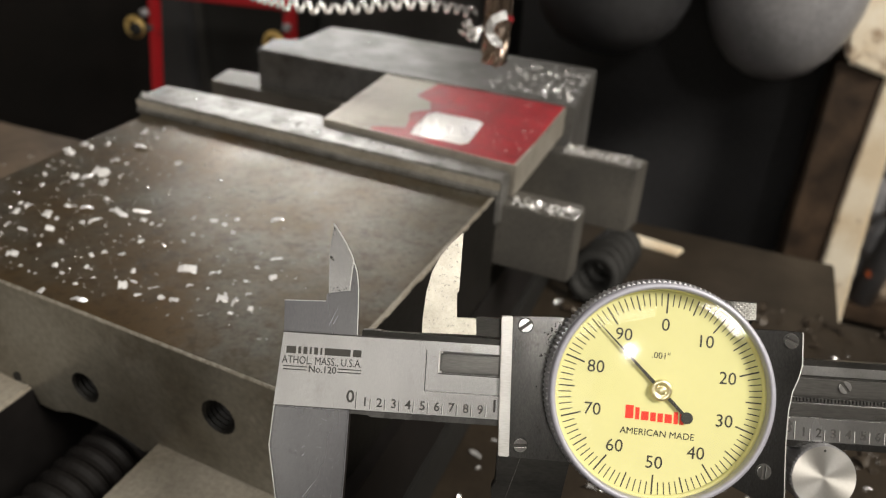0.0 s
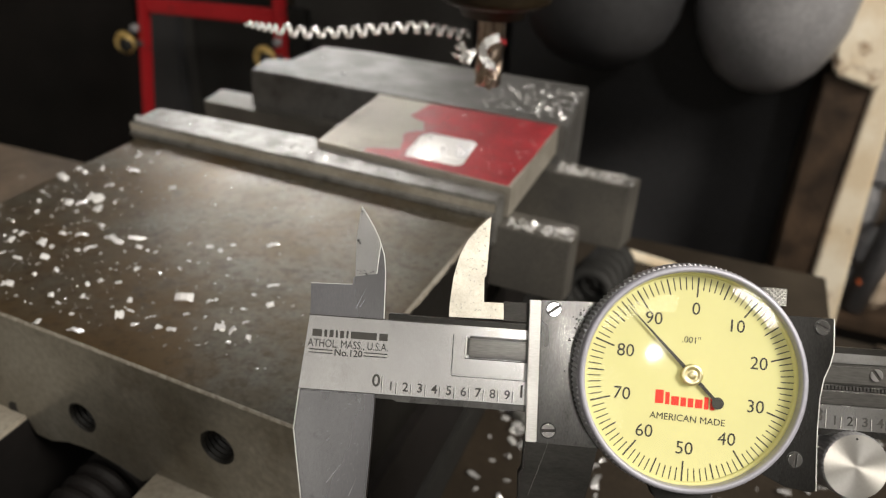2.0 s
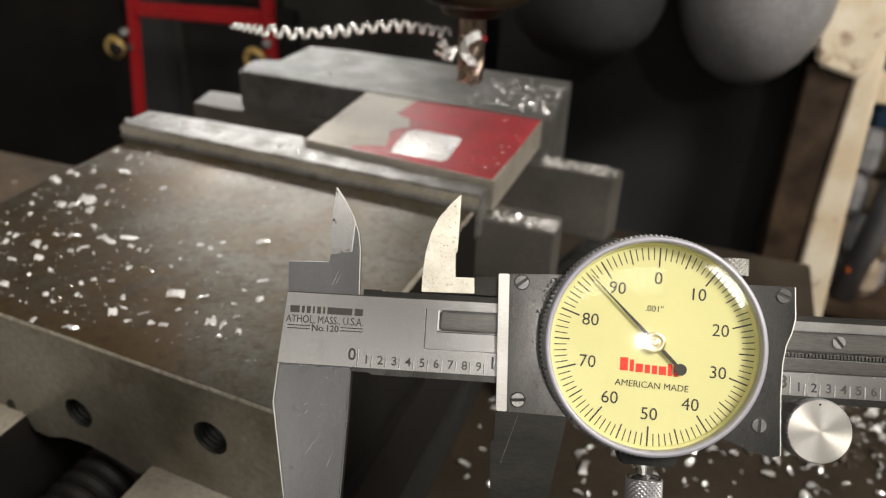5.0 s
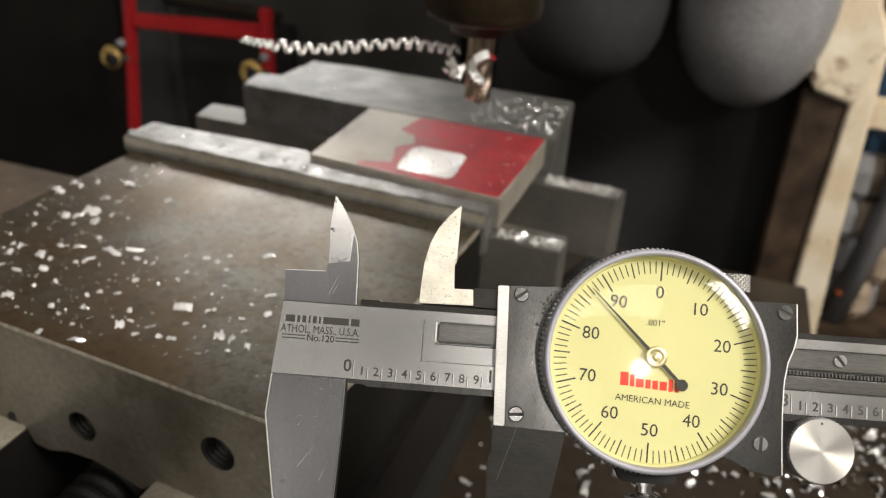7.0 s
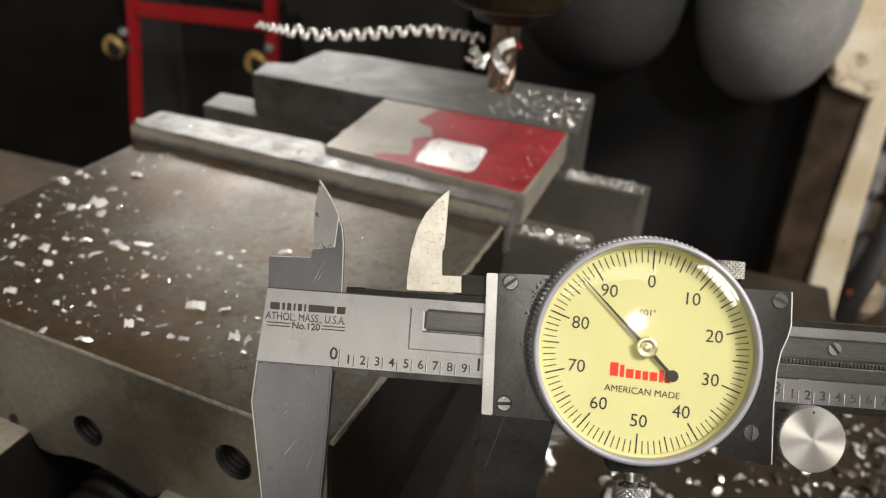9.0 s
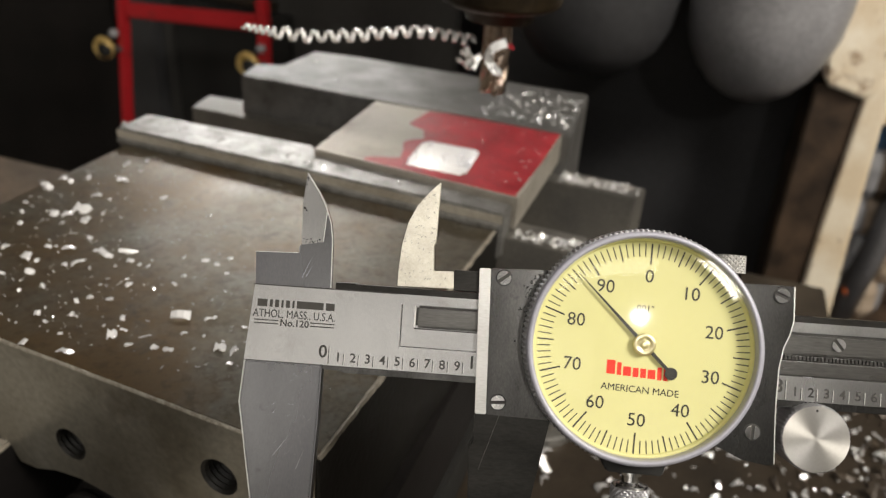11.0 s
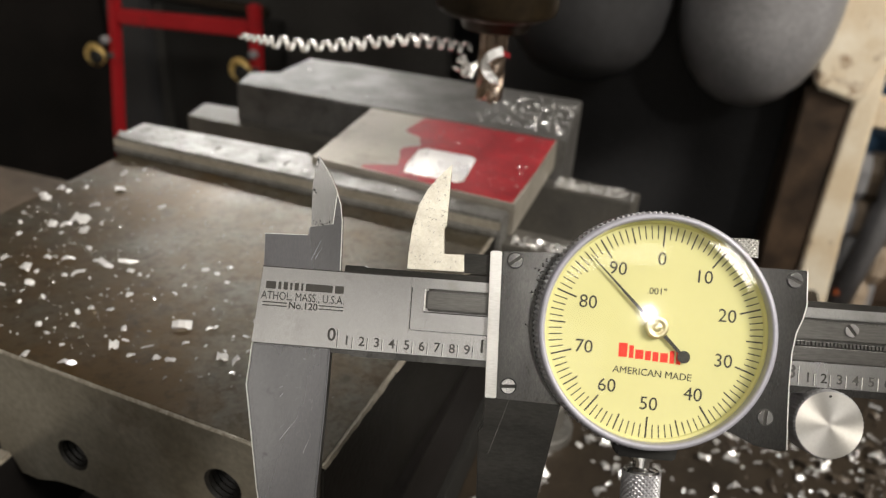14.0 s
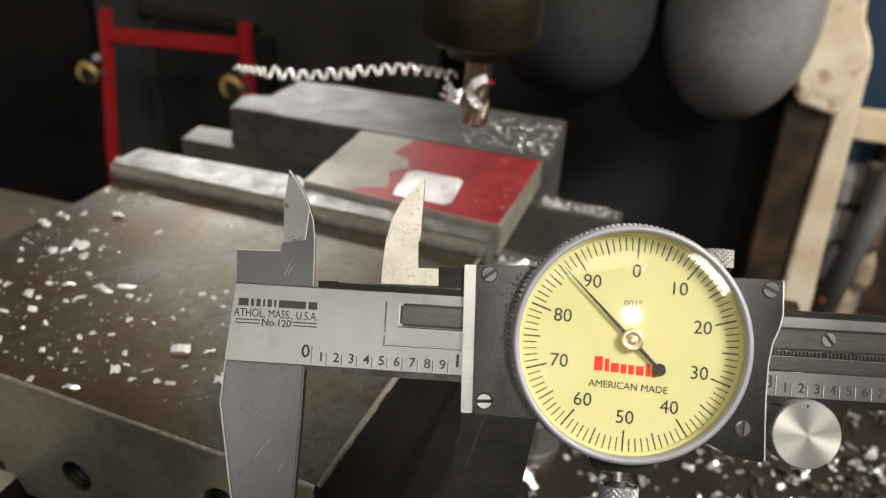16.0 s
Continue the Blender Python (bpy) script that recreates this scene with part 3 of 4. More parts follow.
def slotted_screw(at, radius, angle, parent):
    u, v, w = at
    # slot floor and rim are black to carry the recess shade
    low = lathe([(radius * 1.1, -0.3), (radius * 1.1, 0.03), (radius * 0.97, 0.04), (radius * 0.95, 0.15)], (u, v, w), steps=24)
    body = part("screw", low, ENGRAVED_SHADE, parent)
    halves = []
    for side in (0, 180):
        pts = [(u + radius * 0.93 * math.cos(radians(angle + side + a)), v + radius * 0.93 * math.sin(radians(angle + side + a))) for a in range(14, 167, 8)]
        halves.append(prism(pts, w + 0.15, w + 0.42, 0.06))
    part("screw_head", join(*halves), CHROME, body)


def build_caliper():
    cal = new("dial_caliper")
    tagged(cal, "satin steel dial caliper with yellow dial, jaws slightly open", "caliper")
    BASE[cal.name] = Vector((0, 0, 0))
    # fixed beam with a shallow recess for the rack bar
    beam = join(prism([(-13.6, 13.0), (-14.65, 0.05), (11.85, 0.05), (11.85, 13.0)], -3.2, 0, 0.08),
                box(11.85, 140, 0.05, 4.05, -3.2, 0, 0.05), box(11.85, 140, 11.4, 13.0, -3.2, 0, 0.05), box(11.85, 140, 4.05, 11.4, -3.2, -0.8, 0))
    body = part("beam", beam, SATIN, cal, "satin steel beam with engraved inch scale")
    part("lower_edge", prism([(-1.15, -0.75), (2.2, -0.8), (2.5, -1.12), (140, -1.2), (140, 0.0), (-1.15, 0.0)], -3.2, -0.3, 0.12), PLATE, body, "dull lower edge")
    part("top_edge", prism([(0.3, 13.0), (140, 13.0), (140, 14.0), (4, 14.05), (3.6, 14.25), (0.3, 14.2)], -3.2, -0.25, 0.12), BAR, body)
    part("lower_jaw", prism([(-14.65, -0.02), (-15.1, -7.2), (-11.95, -24.2), (-7.3, -44), (-2.4, -44), (-1.6, -23.3), (-1.27, -10.3), (-1.18, -1.2), (-1.18, -0.02)], -3.2, -0.3, 0.3), SATIN_JAW, cal, "scratched ground steel jaw")
    # bright strip draws the highlight along the lower jaw's chamfer
    side = [(-14.65, -0.1), (-15.1, -7.2), (-11.95, -24.2), (-7.3, -44)]
    part("worn_glint_edge", prism([(u - 0.03, v) for u, v in side] + [(u + 0.17, v) for u, v in side[::-1]], -1.0, -0.27, 0.04), STRIP, cal, "bright edge of wear and drawn-in glint")
    upper = part("upper_jaw", prism([(-13.6, 13.04), (-13.88, 18.6), (-6.44, 18.85), (-6.44, 20.1), (-6.1, 20.2), (-2.35, 20.9), (-1.95, 26.3), (-1.2, 24.3), (-0.75, 21.5), (-0.6, 18), (-0.45, 13.04)], -1.5, -0.3, 0.12), SATIN_JAW, cal, "pointed inside jaw of ground steel")
    part("blade", prism([(-6.19, 20.15), (-6.5, 27.4), (-6.0, 32.7), (-5.8, 32.6), (-4.6, 31.0), (-3.4, 29.2), (-2.3, 27.2), (-1.95, 26.3), (-2.4, 20.9)], -1.7, -0.9, 0.1), SATIN, upper)
    part("rack_bar", box(14.4, 140, 7.5, 11.25, -0.79, 0.05, 0.45), RACK, cal, "dark steel bar in the beam")
    # bright sliver draws the highlight on the bar's end bevel
    part("bar_end_glint", box(14.1, 14.38, 7.6, 11.15, -0.79, -0.03, 0.05), STRIP, cal)
    # flat black strips paint the shade along the rack and recess edges
    part("rack_shade", box(14.1, 70, 7.2, 7.38, -0.81, -0.77, 0), ENGRAVED_SHADE, cal)
    part("rack_shade", box(70, 140, 6.55, 7.38, -0.81, -0.77, 0), ENGRAVED_SHADE, cal)
    part("recess_shade", box(11.87, 12.0, 4.2, 11.3, -0.81, -0.77, 0), ENGRAVED_SHADE, cal)
    part("recess_shade", box(12.0, 70, 4.08, 4.17, -0.81, -0.77, 0), ENGRAVED_SHADE, cal)
    part("rack_rail", box(70, 140, 4.3, 6.45, -0.79, -0.35, 0.1), RACK, cal)
    part("recess_shade", box(70, 140, 4.06, 4.28, -0.81, -0.77, 0), ENGRAVED_SHADE, cal)
    # rack teeth along the bar
    teeth = bmesh.new()
    for i in range(110):
        u = 74 + i * 0.6
        vs = [teeth.verts.new(p) for p in ((u, 6.8, -0.79), (u + 0.36, 6.8, -0.79), (u + 0.36, 7.38, -0.79), (u, 7.38, -0.79), (u, 6.8, -0.1), (u + 0.36, 6.8, -0.1), (u + 0.36, 7.38, -0.1), (u, 7.38, -0.1))]
        for f in ((4, 5, 6, 7), (0, 1, 5, 4), (1, 2, 6, 5), (3, 0, 4, 7), (2, 3, 7, 6)):
            teeth.faces.new([vs[k] for k in f])
    tagged(part("rack", teeth, RACK, cal), kind="stuff")
    slotted_screw((84.24, 9.7, 0.0), 1.15, -50, cal)
    # scale
    for k in range(0, 50):
        if 25.2 < 2.54 * k < 73 and k != 10:
            continue
        tall = 3.3 if k % 10 == 0 else 2.2
        # engraved line: dark strip for its shade, bright strip for its lit wall
        part("graduation", box(2.54 * k - 0.1, 2.54 * k + 0.04, 0.3, tall, -0.02, 0.02, 0), ENGRAVED_SHADE, body)
        part("groove_glint", box(2.54 * k + 0.04, 2.54 * k + 0.15, 0.3, tall, -0.02, 0.02, 0), STRIP, body)
        if k % 10:
            lettering("numeral", str(k % 10), 2.2, (2.54 * k - 0.95, 1.5, 0), CUT, body, bold=0.03)
        else:
            lettering("numeral", str(k // 10), 3.0, (2.54 * k - 1.05, 2.25, 0), CUT, body, bold=0.05)
    # maker's mark: the name as plain bars, the place and number lettered
    u = -12.9
    for width in (1.7, 0.5, 0.7, 0.35, 0.7, 0.35, 4.6, 1.5):
        part("name_bar", box(u, u + width, 9.3, 10.55, -0.02, 0.03, 0), ENGRAVED_SHADE, body)
        u += width + 0.42
    lettering("inscription", "ATHOL, MASS., U.S.A.", 1.95, (-6.45, 8.1, 0), ENGRAVED_SHADE, body, stretch=0.78)
    lettering("inscription", "No.120", 1.65, (-6.3, 6.65, 0), ENGRAVED_SHADE, body, bold=0.025)
    for a, b in ((-13.3, -9.1), (-3.6, 0.6)):
        for v in (7.0, 6.45):
            part("rule", box(a, b, v - 0.09, v + 0.09, -0.02, 0.03, 0), ENGRAVED_SHADE, body)

    # edge highlights drawn as bright strips on the upper jaw and blade
    for name, line, up, wide in (("upper_jaw", [(-0.43, 13.2), (-0.58, 18), (-0.73, 21.5), (-1.17, 24.3), (-1.93, 26.3), (-2.28, 27.2), (-3.38, 29.2), (-4.58, 31.0), (-5.8, 32.6)], -0.29, 0.16), ("blade", [(-2.3, 20.95), (-1.95, 26.2)], -0.29, 0.12), ("step", [(-13.8, 18.62), (-6.5, 18.86)], -0.29, 0.1)):
        part("worn_glint_edge", prism(line + [(u - wide, v - (wide if name == "step" else 0)) for u, v in line[::-1]], up - 0.15, up), STRIP, upper, "bright edge of wear and drawn-in glint")
    part("dark_seam", box(-13.7, 11.2, 12.94, 13.1, -0.3, 0.012, 0), ENGRAVED_SHADE, body)
    part("dark_seam", box(-14.4, -0.9, -0.06, 0.06, -0.3, 0.012, 0), ENGRAVED_SHADE, body)

    # scratches and specks
    for (a, b), (c, d), wide in (((-8.5, -16), (-5.6, -11.8), 0.05), ((-4.4, -18), (-3.2, -14.5), 0.05), ((-9, -8.8), (-8.5, -8.1), 0.07)):
        side = Vector((b - d, c - a)).normalized() * wide
        part("scratch", prism([(a - side.x, b - side.y), (c, d), (a + side.x, b + side.y)], -0.31, -0.28), KNURL, cal)
    for a, b, c, d in ((-5.6, 14.6, -4.0, 18.4), (-4.9, 14.9, -3.9, 16.8)):
        part("scratch", prism([(a - 0.05, b), (c, d), (a + 0.05, b)], -0.31, -0.28), BEZEL, upper)
    marks = bmesh.new()
    for k in range(34):
        u, v, turn, long = dice_dirt.uniform(-12.6, -2.4), dice_dirt.uniform(-16, -1), dice_dirt.gauss(1.0, 0.8), dice_dirt.uniform(0.2, 1.0)
        a, b = Vector((math.cos(turn), math.sin(turn), 0)) * long / 2, Vector((-math.sin(turn), math.cos(turn), 0)) * dice_dirt.uniform(0.006, 0.014)
        c = Vector((u, v, -0.292))
        if u > -13.0 + 0.35 * max(0, -7 - v):
            marks.faces.new([marks.verts.new(q) for q in (c - a - b, c + a - b, c + a + b, c - a + b)])
    tagged(part("fine_scratches", marks, KNURL, cal, "fine scratches"), kind="stuff")
    for k in range(16):
        u, v = dice_dirt.uniform(-6.0, -2.9), dice_dirt.uniform(20.5, 21.4)
        r = dice_dirt.uniform(0.05, 0.16)
        part("speck", lathe([(r, -0.92), (r * 0.8, -0.84)], (u, v, 0), steps=7), ENGRAVED_SHADE, upper)
    for u, v, r in ((-5.85, 31.8, 0.2), (-5.75, 31.4, 0.14), (-6.1, 26.6, 0.28), (-5.8, 26.2, 0.2), (-5.95, 30.6, 0.12)):
        part("speck", lathe([(r, -0.92), (r * 0.8, -0.84)], (u, v, 0), steps=7), ENGRAVED_SHADE, upper)

    # sliding head
    plate = part("slide_plate", prism([(26.56, 18.42), (34.5, 18.75), (75.8, 18.85), (76.0, 13.3), (75.5, 11), (74.6, 8.7), (74.1, 5.5), (73.95, 0.1), (74.05, -5), (74.25, -10.1), (73, -10.35), (69, -9.75), (65.4, -8.1), (58, -6.3), (27.3, -5.7)], 0.1, 2.5, 0.18), PLATE, cal, "brushed steel cover plate with worn edges")
    part("front_strip", prism([(24.62, 18.35), (26.5, 18.4), (27.24, -5.65), (25.4, -5.65)], 0.1, 2.62, 0.12), STRIP, cal, "bright end strip")
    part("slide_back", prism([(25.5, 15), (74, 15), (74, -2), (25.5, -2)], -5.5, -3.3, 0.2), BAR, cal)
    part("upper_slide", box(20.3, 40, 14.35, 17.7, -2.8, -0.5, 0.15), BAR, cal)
    part("moving_upper_jaw", prism([(17.1, 32.4), (15.2, 30.5), (13.35, 28.1), (12.0, 25.2), (11.2, 21.5), (10.85, 17.1), (10.85, 14.35), (20.45, 14.55), (20.25, 17.4), (16.85, 17.3), (16.6, 21.6), (16.95, 22.1)], -2.5, -0.2, 0.1), WARM_LIT, cal, "pointed inside jaw with a warm sheen in its colour")
    # coloured far darker than the fixed lower jaw
    part("moving_lower_jaw", prism([(25.4, -5.8), (25.3, -10.9), (24.7, -11.8), (25.2, -22), (26.6, -44), (31, -44), (35.6, -20), (38.2, -5.8)], -3.2, -0.15, 0.18), BAR, cal, "near-black lower jaw with a scratch")
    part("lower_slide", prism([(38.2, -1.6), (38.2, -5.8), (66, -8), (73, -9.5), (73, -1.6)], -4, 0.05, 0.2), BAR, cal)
    part("scratch", prism([(29.5, -6.2), (28.6, -9.2), (26.6, -15.5), (26.56, -15.5), (28.55, -9.2), (29.46, -6.2)], -0.16, -0.12), RACK, cal)
    # the plate's right edge is worn bright
    rim = [(75.8, 18.8), (76.0, 13.3), (75.5, 11), (74.6, 8.7), (74.1, 5.5), (73.95, 0.1), (74.05, -5), (74.25, -10.05)]
    part("worn_glint_edge", prism([(u + 0.03, v) for u, v in rim] + [(u - 0.22, v) for u, v in rim[::-1]], 1.9, 2.53, 0.05), STRIP, plate, "bright edge of wear and drawn-in glint")
    for at, angle in (((28.75, 17.04), 38), ((73.75, 17.2), -24), ((29.08, -3.49), 4), ((70.36, -5.12), 86)):
        slotted_screw((*at, 2.5), 1.25, angle, plate)

    # oily grime where the plate meets the dial
    cu, cv = 51.1, 7.6
    grime = bmesh.new()
    for k in range(90):
        a = radians(dice_dirt.gauss(148, 14))
        d = 19.0 + abs(dice_dirt.gauss(0, 0.8))
        u, v, r = cu + d * math.cos(a), cv + d * math.sin(a), dice_dirt.uniform(0.03, 0.13)
        if 27.4 < u and v < 18.1:
            bmesh.ops.create_circle(grime, cap_ends=True, radius=r, segments=6, matrix=Matrix.Translation((u, v, 2.52)) @ Matrix.Rotation(dice_dirt.uniform(0, 3), 4, "Z") @ Matrix.Diagonal((1, 1.8, 1, 1)))
    tagged(part("grime", grime, ENGRAVED_SHADE, plate, "black oily grime"), kind="stuff")

    # dial
    dial = part("dial", lathe([(18.2, 2.5), (18.2, 5.4), (17.32, 5.4), (17.32, 6.4)], (cu, cv, 0), steps=96), FACE, cal, "yellow dial face with black graduations", smooth=False)
    part("knurled_ring", lathe([(18.7, 2.4), (18.85, 2.6), (18.85, 6.5), (18.7, 6.8), (18.2, 7.0)], (cu, cv, 0), steps=270, waves=1, depth=0.36, open_start=True, open_end=True), KNURL, dial, "dark knurled edge")
    part("bezel", join(ring(cu, cv, [(18.2, 5.8), (18.35, 6.6), (18.35, 8.6), (18.15, 8.95), (17.7, 9.05), (17.4, 8.9), (17.3, 8.5), (17.3, 6.4), (17.5, 5.8)])), BEZEL, dial, "satin chrome bezel", smooth=True)
    part("chamfer", join(ring(cu, cv, [(17.34, 7.4), (16.85, 6.5), (16.87, 6.4), (17.33, 6.4)])), FACE, dial, smooth=True)
    fu, fv, lean = 51.28, 7.42, 1.67  # the printed face sits a little off the bezel's centre
    for k in range(100):
        inner, half = (13.4, 0.13) if k % 10 == 0 else (14.1, 0.11) if k % 5 == 0 else (14.6, 0.085)
        bm = box(inner, 16.7, -half, half, 6.4, 6.43, 0)
        a = radians(90 - lean - 3.6 * k)
        bmesh.ops.rotate(bm, verts=bm.verts, cent=(0, 0, 0), matrix=Matrix.Rotation(a, 3, "Z"))
        bmesh.ops.translate(bm, verts=bm.verts, vec=(fu, fv, 0))
        part("graduation", bm, INK, dial)
    for k in range(10):
        a = radians(90 - lean - 36 * k)
        lettering("numeral", str(10 * k), 2.95, (fu + 11.42 * math.cos(a), fv + 11.42 * math.sin(a), 6.4), INK, dial, turn=-lean)
    lettering("unit_mark", '.001"', 1.5, (fu - 0.15, fv + 6.3, 6.4), INK, dial, turn=-lean)
    lettering("inscription", "AMERICAN MADE", 1.55, (51.2, 0.82, 6.4), INK, dial, turn=-2.4)
    u = 45.8
    for width, high in ((1.35, 2.2), (0.7, 2.0), (1.25, 1.45), (0.9, 1.45), (0.9, 1.45), (1.2, 1.45), (0.7, 2.0), (0.7, 2.0)):
        part("brand_mark", box(u, u + width, 3.1 - 0.06 * (u - 45.8), 3.1 + high - 0.06 * (u - 45.8), 6.4, 6.43, 0), RED_INK, dial)
        u += width + 0.28
    a = radians(135.8)
    hu, hv = 51.36, 8.15
    along, across = Vector((math.cos(a), math.sin(a))), Vector((-math.sin(a), math.cos(a)))
    def spot(p, q):
        return tuple(Vector((hu, hv)) + p * along + q * across)
    needle = join(prism([spot(15.3, 0.06), spot(1, 0.3), spot(-1.2, 0.3), spot(-5.6, 0.26), spot(-5.6, -0.26), spot(-1.2, -0.3), spot(1, -0.3), spot(15.3, -0.06)], 6.85, 6.98),
                  lathe([(0.98, 6.84), (0.98, 7.0)], (*spot(-6.2, 0), 0), steps=24))
    part("needle", needle, INK, dial, "thin black needle")
    part("hub", lathe([(1.75, 6.75), (1.75, 7.3), (1.6, 7.42), (1.05, 7.45), (1.0, 7.28), (0.6, 7.28), (0.55, 7.55), (0.3, 7.6)], (hu, hv, 0), steps=32), PALE_BRASS, dial, "small brass hub", smooth=True)
    part("arbor", lathe([(0.5, 6.4), (0.5, 6.9)], (hu, hv, 0), steps=12), PALE_BRASS, dial)
    dome = [(17.32 * r, 10.39 - 0.99 * r ** 2 - 0.7 * r ** 8) for r in (1, 0.985, 0.97, 0.955, 0.94, 0.92, 0.9, 0.88, 0.85, 0.82, 0.78, 0.73, 0.67, 0.6, 0.5, 0.4, 0.3, 0.2, 0.1, 0.02)]
    shell = lathe(dome, (cu, cv, 0), steps=72, open_start=True)
    crystal = part("crystal", shell, GLASS, dial, "clear domed crystal", smooth=True)
    crystal.visible_shadow = False

    # small fittings
    part("lock_knob", lathe([(1.9, 19.2), (2.3, 20.2), (2.4, 20.5), (2.4, 23.0), (2.1, 23.4)], (65.7, 0, 0.2), "y", 40), CHROME, cal, "small knurled lock knob")
    part("knurled_grip", diamond_knurl((65.7, 0, 0.2), 2.75, 20.4, 23.3, 36, 7, 0.28), STRIP, cal, "diamond-knurled grip")
    foot = part("bezel_clamp", prism([(46, -10.3), (56.5, -10.6), (56, -12.9), (47, -12.8)], 1.0, 5.0, 0.3), BLACK, cal, "black bezel clamp")
    neck = part("clamp_screw", lathe([(2.0, -12.6), (2.0, -13.4), (1.4, -13.5), (1.4, -14.6), (2.7, -15.0), (2.9, -15.3), (2.9, -20.7), (2.7, -21)], (51.4, 0, 2.6), "y", 40), CHROME, foot, "chrome clamp screw")
    part("knurled_grip", diamond_knurl((51.4, 0, 2.6), 3.2, -20.5, -15.4, 40, 12, 0.3), KNURL, neck, "diamond-knurled grip")
    wheel = part("thumb_wheel", lathe([(5.2, -4.5), (5.55, -4.2), (5.6, 1.6), (5.35, 1.95)], (80.8, -5.6, 0), steps=96, waves=1, depth=0.12), KNURL, cal, "turned steel thumb wheel")
    face = bmesh.new()
    bmesh.ops.create_circle(face, cap_ends=True, radius=5.35, segments=64)
    for v in face.verts:
        v.co = v.co / 1000
    mesh = bpy.data.meshes.new("wheel_face")
    face.to_mesh(mesh)
    face.free()
    mesh.materials.append(TURNED)
    disc = new("wheel_face", mesh)
    disc.parent, disc.location = wheel, (0.0808, -0.0056, 0.00198)
    part("wheel_mark", lathe([(0.22, 1.95), (0.22, 2.02)], (80.7, -1.0, 0), steps=12), INK, wheel)
    return cal


def diamond_knurl(centre, radius, low, high, steps, rows, depth):
    """A band about the v axis, covered with small pyramids in diamond order."""
    bm = bmesh.new()
    cx, cy, cz = centre
    rings = []
    for k in range(rows + 1):
        h = low + (high - low) * k / rows
        rings.append([bm.verts.new((cx + r * math.cos(a), cy + h, cz + r * math.sin(a))) for r, a in ((radius - (depth if (i + k) % 2 else 0), 2 * math.pi * i / steps) for i in range(steps))])
    for row, (a, b) in enumerate(zip(rings, rings[1:])):
        for i in range(steps):
            j = (i + 1) % steps
            if (i + row) % 2:
                bm.faces.new((a[i], a[j], b[j]))
                bm.faces.new((a[i], b[j], b[i]))
            else:
                bm.faces.new((a[i], a[j], b[i]))
                bm.faces.new((a[j], b[j], b[i]))
    bm.faces.new(rings[0])
    bm.faces.new(rings[-1])
    return bm


def ring(cu, cv, profile, steps=96):
    """A closed profile of (radius, height) turned into a ring."""
    bm = bmesh.new()
    rows = [[bm.verts.new((cu + r * math.cos(2 * math.pi * i / steps), cv + r * math.sin(2 * math.pi * i / steps), h)) for i in range(steps)] for r, h in profile]
    for a, b in zip(rows, rows[1:] + rows[:1]):
        for i in range(steps):
            j = (i + 1) % steps
            bm.faces.new((a[i], a[j], b[j], b[i]))
    return bm


caliper = build_caliper()


# ---- metal chips ----
dice = random.Random(7)


def flake(rnd, size):
    """A bent, slightly twisted flake: points and faces about its own centre."""
    long, wide, thick = size * rnd.uniform(0.7, 1.3), size * rnd.uniform(0.35, 0.8), 0.12 + 0.05 * size
    bend, twist = rnd.uniform(-0.3, 1.5), rnd.uniform(-1.3, 1.3)
    points = []
    for i in range(4):
        s = i / 3 - 0.5
        c, d = math.cos(twist * s), math.sin(twist * s)
        z = bend * size * (0.25 - s * s) * 0.9
        half = wide / 2 * rnd.uniform(0.55, 1.2)
        for off, up in ((-half, 0), (half, 0), (half, thick), (-half, thick)):
            points.append((s * long, off * c - up * d, z + off * d + up * c))
    faces = [(0, 1, 2, 3), (12, 15, 14, 13)]
    for i in range(3):
        for k in range(4):
            faces.append((4 * i + k, 4 * i + (k + 1) % 4, 4 * i + 4 + (k + 1) % 4, 4 * i + 4 + k))
    return points, faces


def scatter(label, places, mat=None):
    """One heap of chips as a single object; places are rows of x, y, z, size."""
    points, faces = [], []
    for x, y, z, size in places:
        p, f = flake(dice, size)
        turn = Euler((dice.gauss(0, 0.35), dice.gauss(0, 0.35), dice.uniform(0, 6.3))).to_matrix()
        low = min((turn @ Vector(q)).z for q in p)
        n = len(points)
        points += [tuple((turn @ Vector(q) + Vector((x, y, z - low))) / 1000 + Vector((0, 0, TOP))) for q in p]
        faces += [tuple(k + n for k in g) for g in f]
    mesh = bpy.data.meshes.new("metal_chips")
    mesh.from_pydata(points, [], faces)
    mesh.materials.append(mat or CHIP)
    return tagged(new("metal_chips", mesh), label, "metal chips", kind="stuff")


def spread(n, x0, x1, y0, y1, z, small, large, keep=lambda x, y: True):
    out = []
    while len(out) < n:
        x, y = dice.uniform(x0, x1), dice.uniform(y0, y1)
        if keep(x, y):
            out.append((x, y, z, small + (large - small) * dice.random() ** 2.5))
    return out


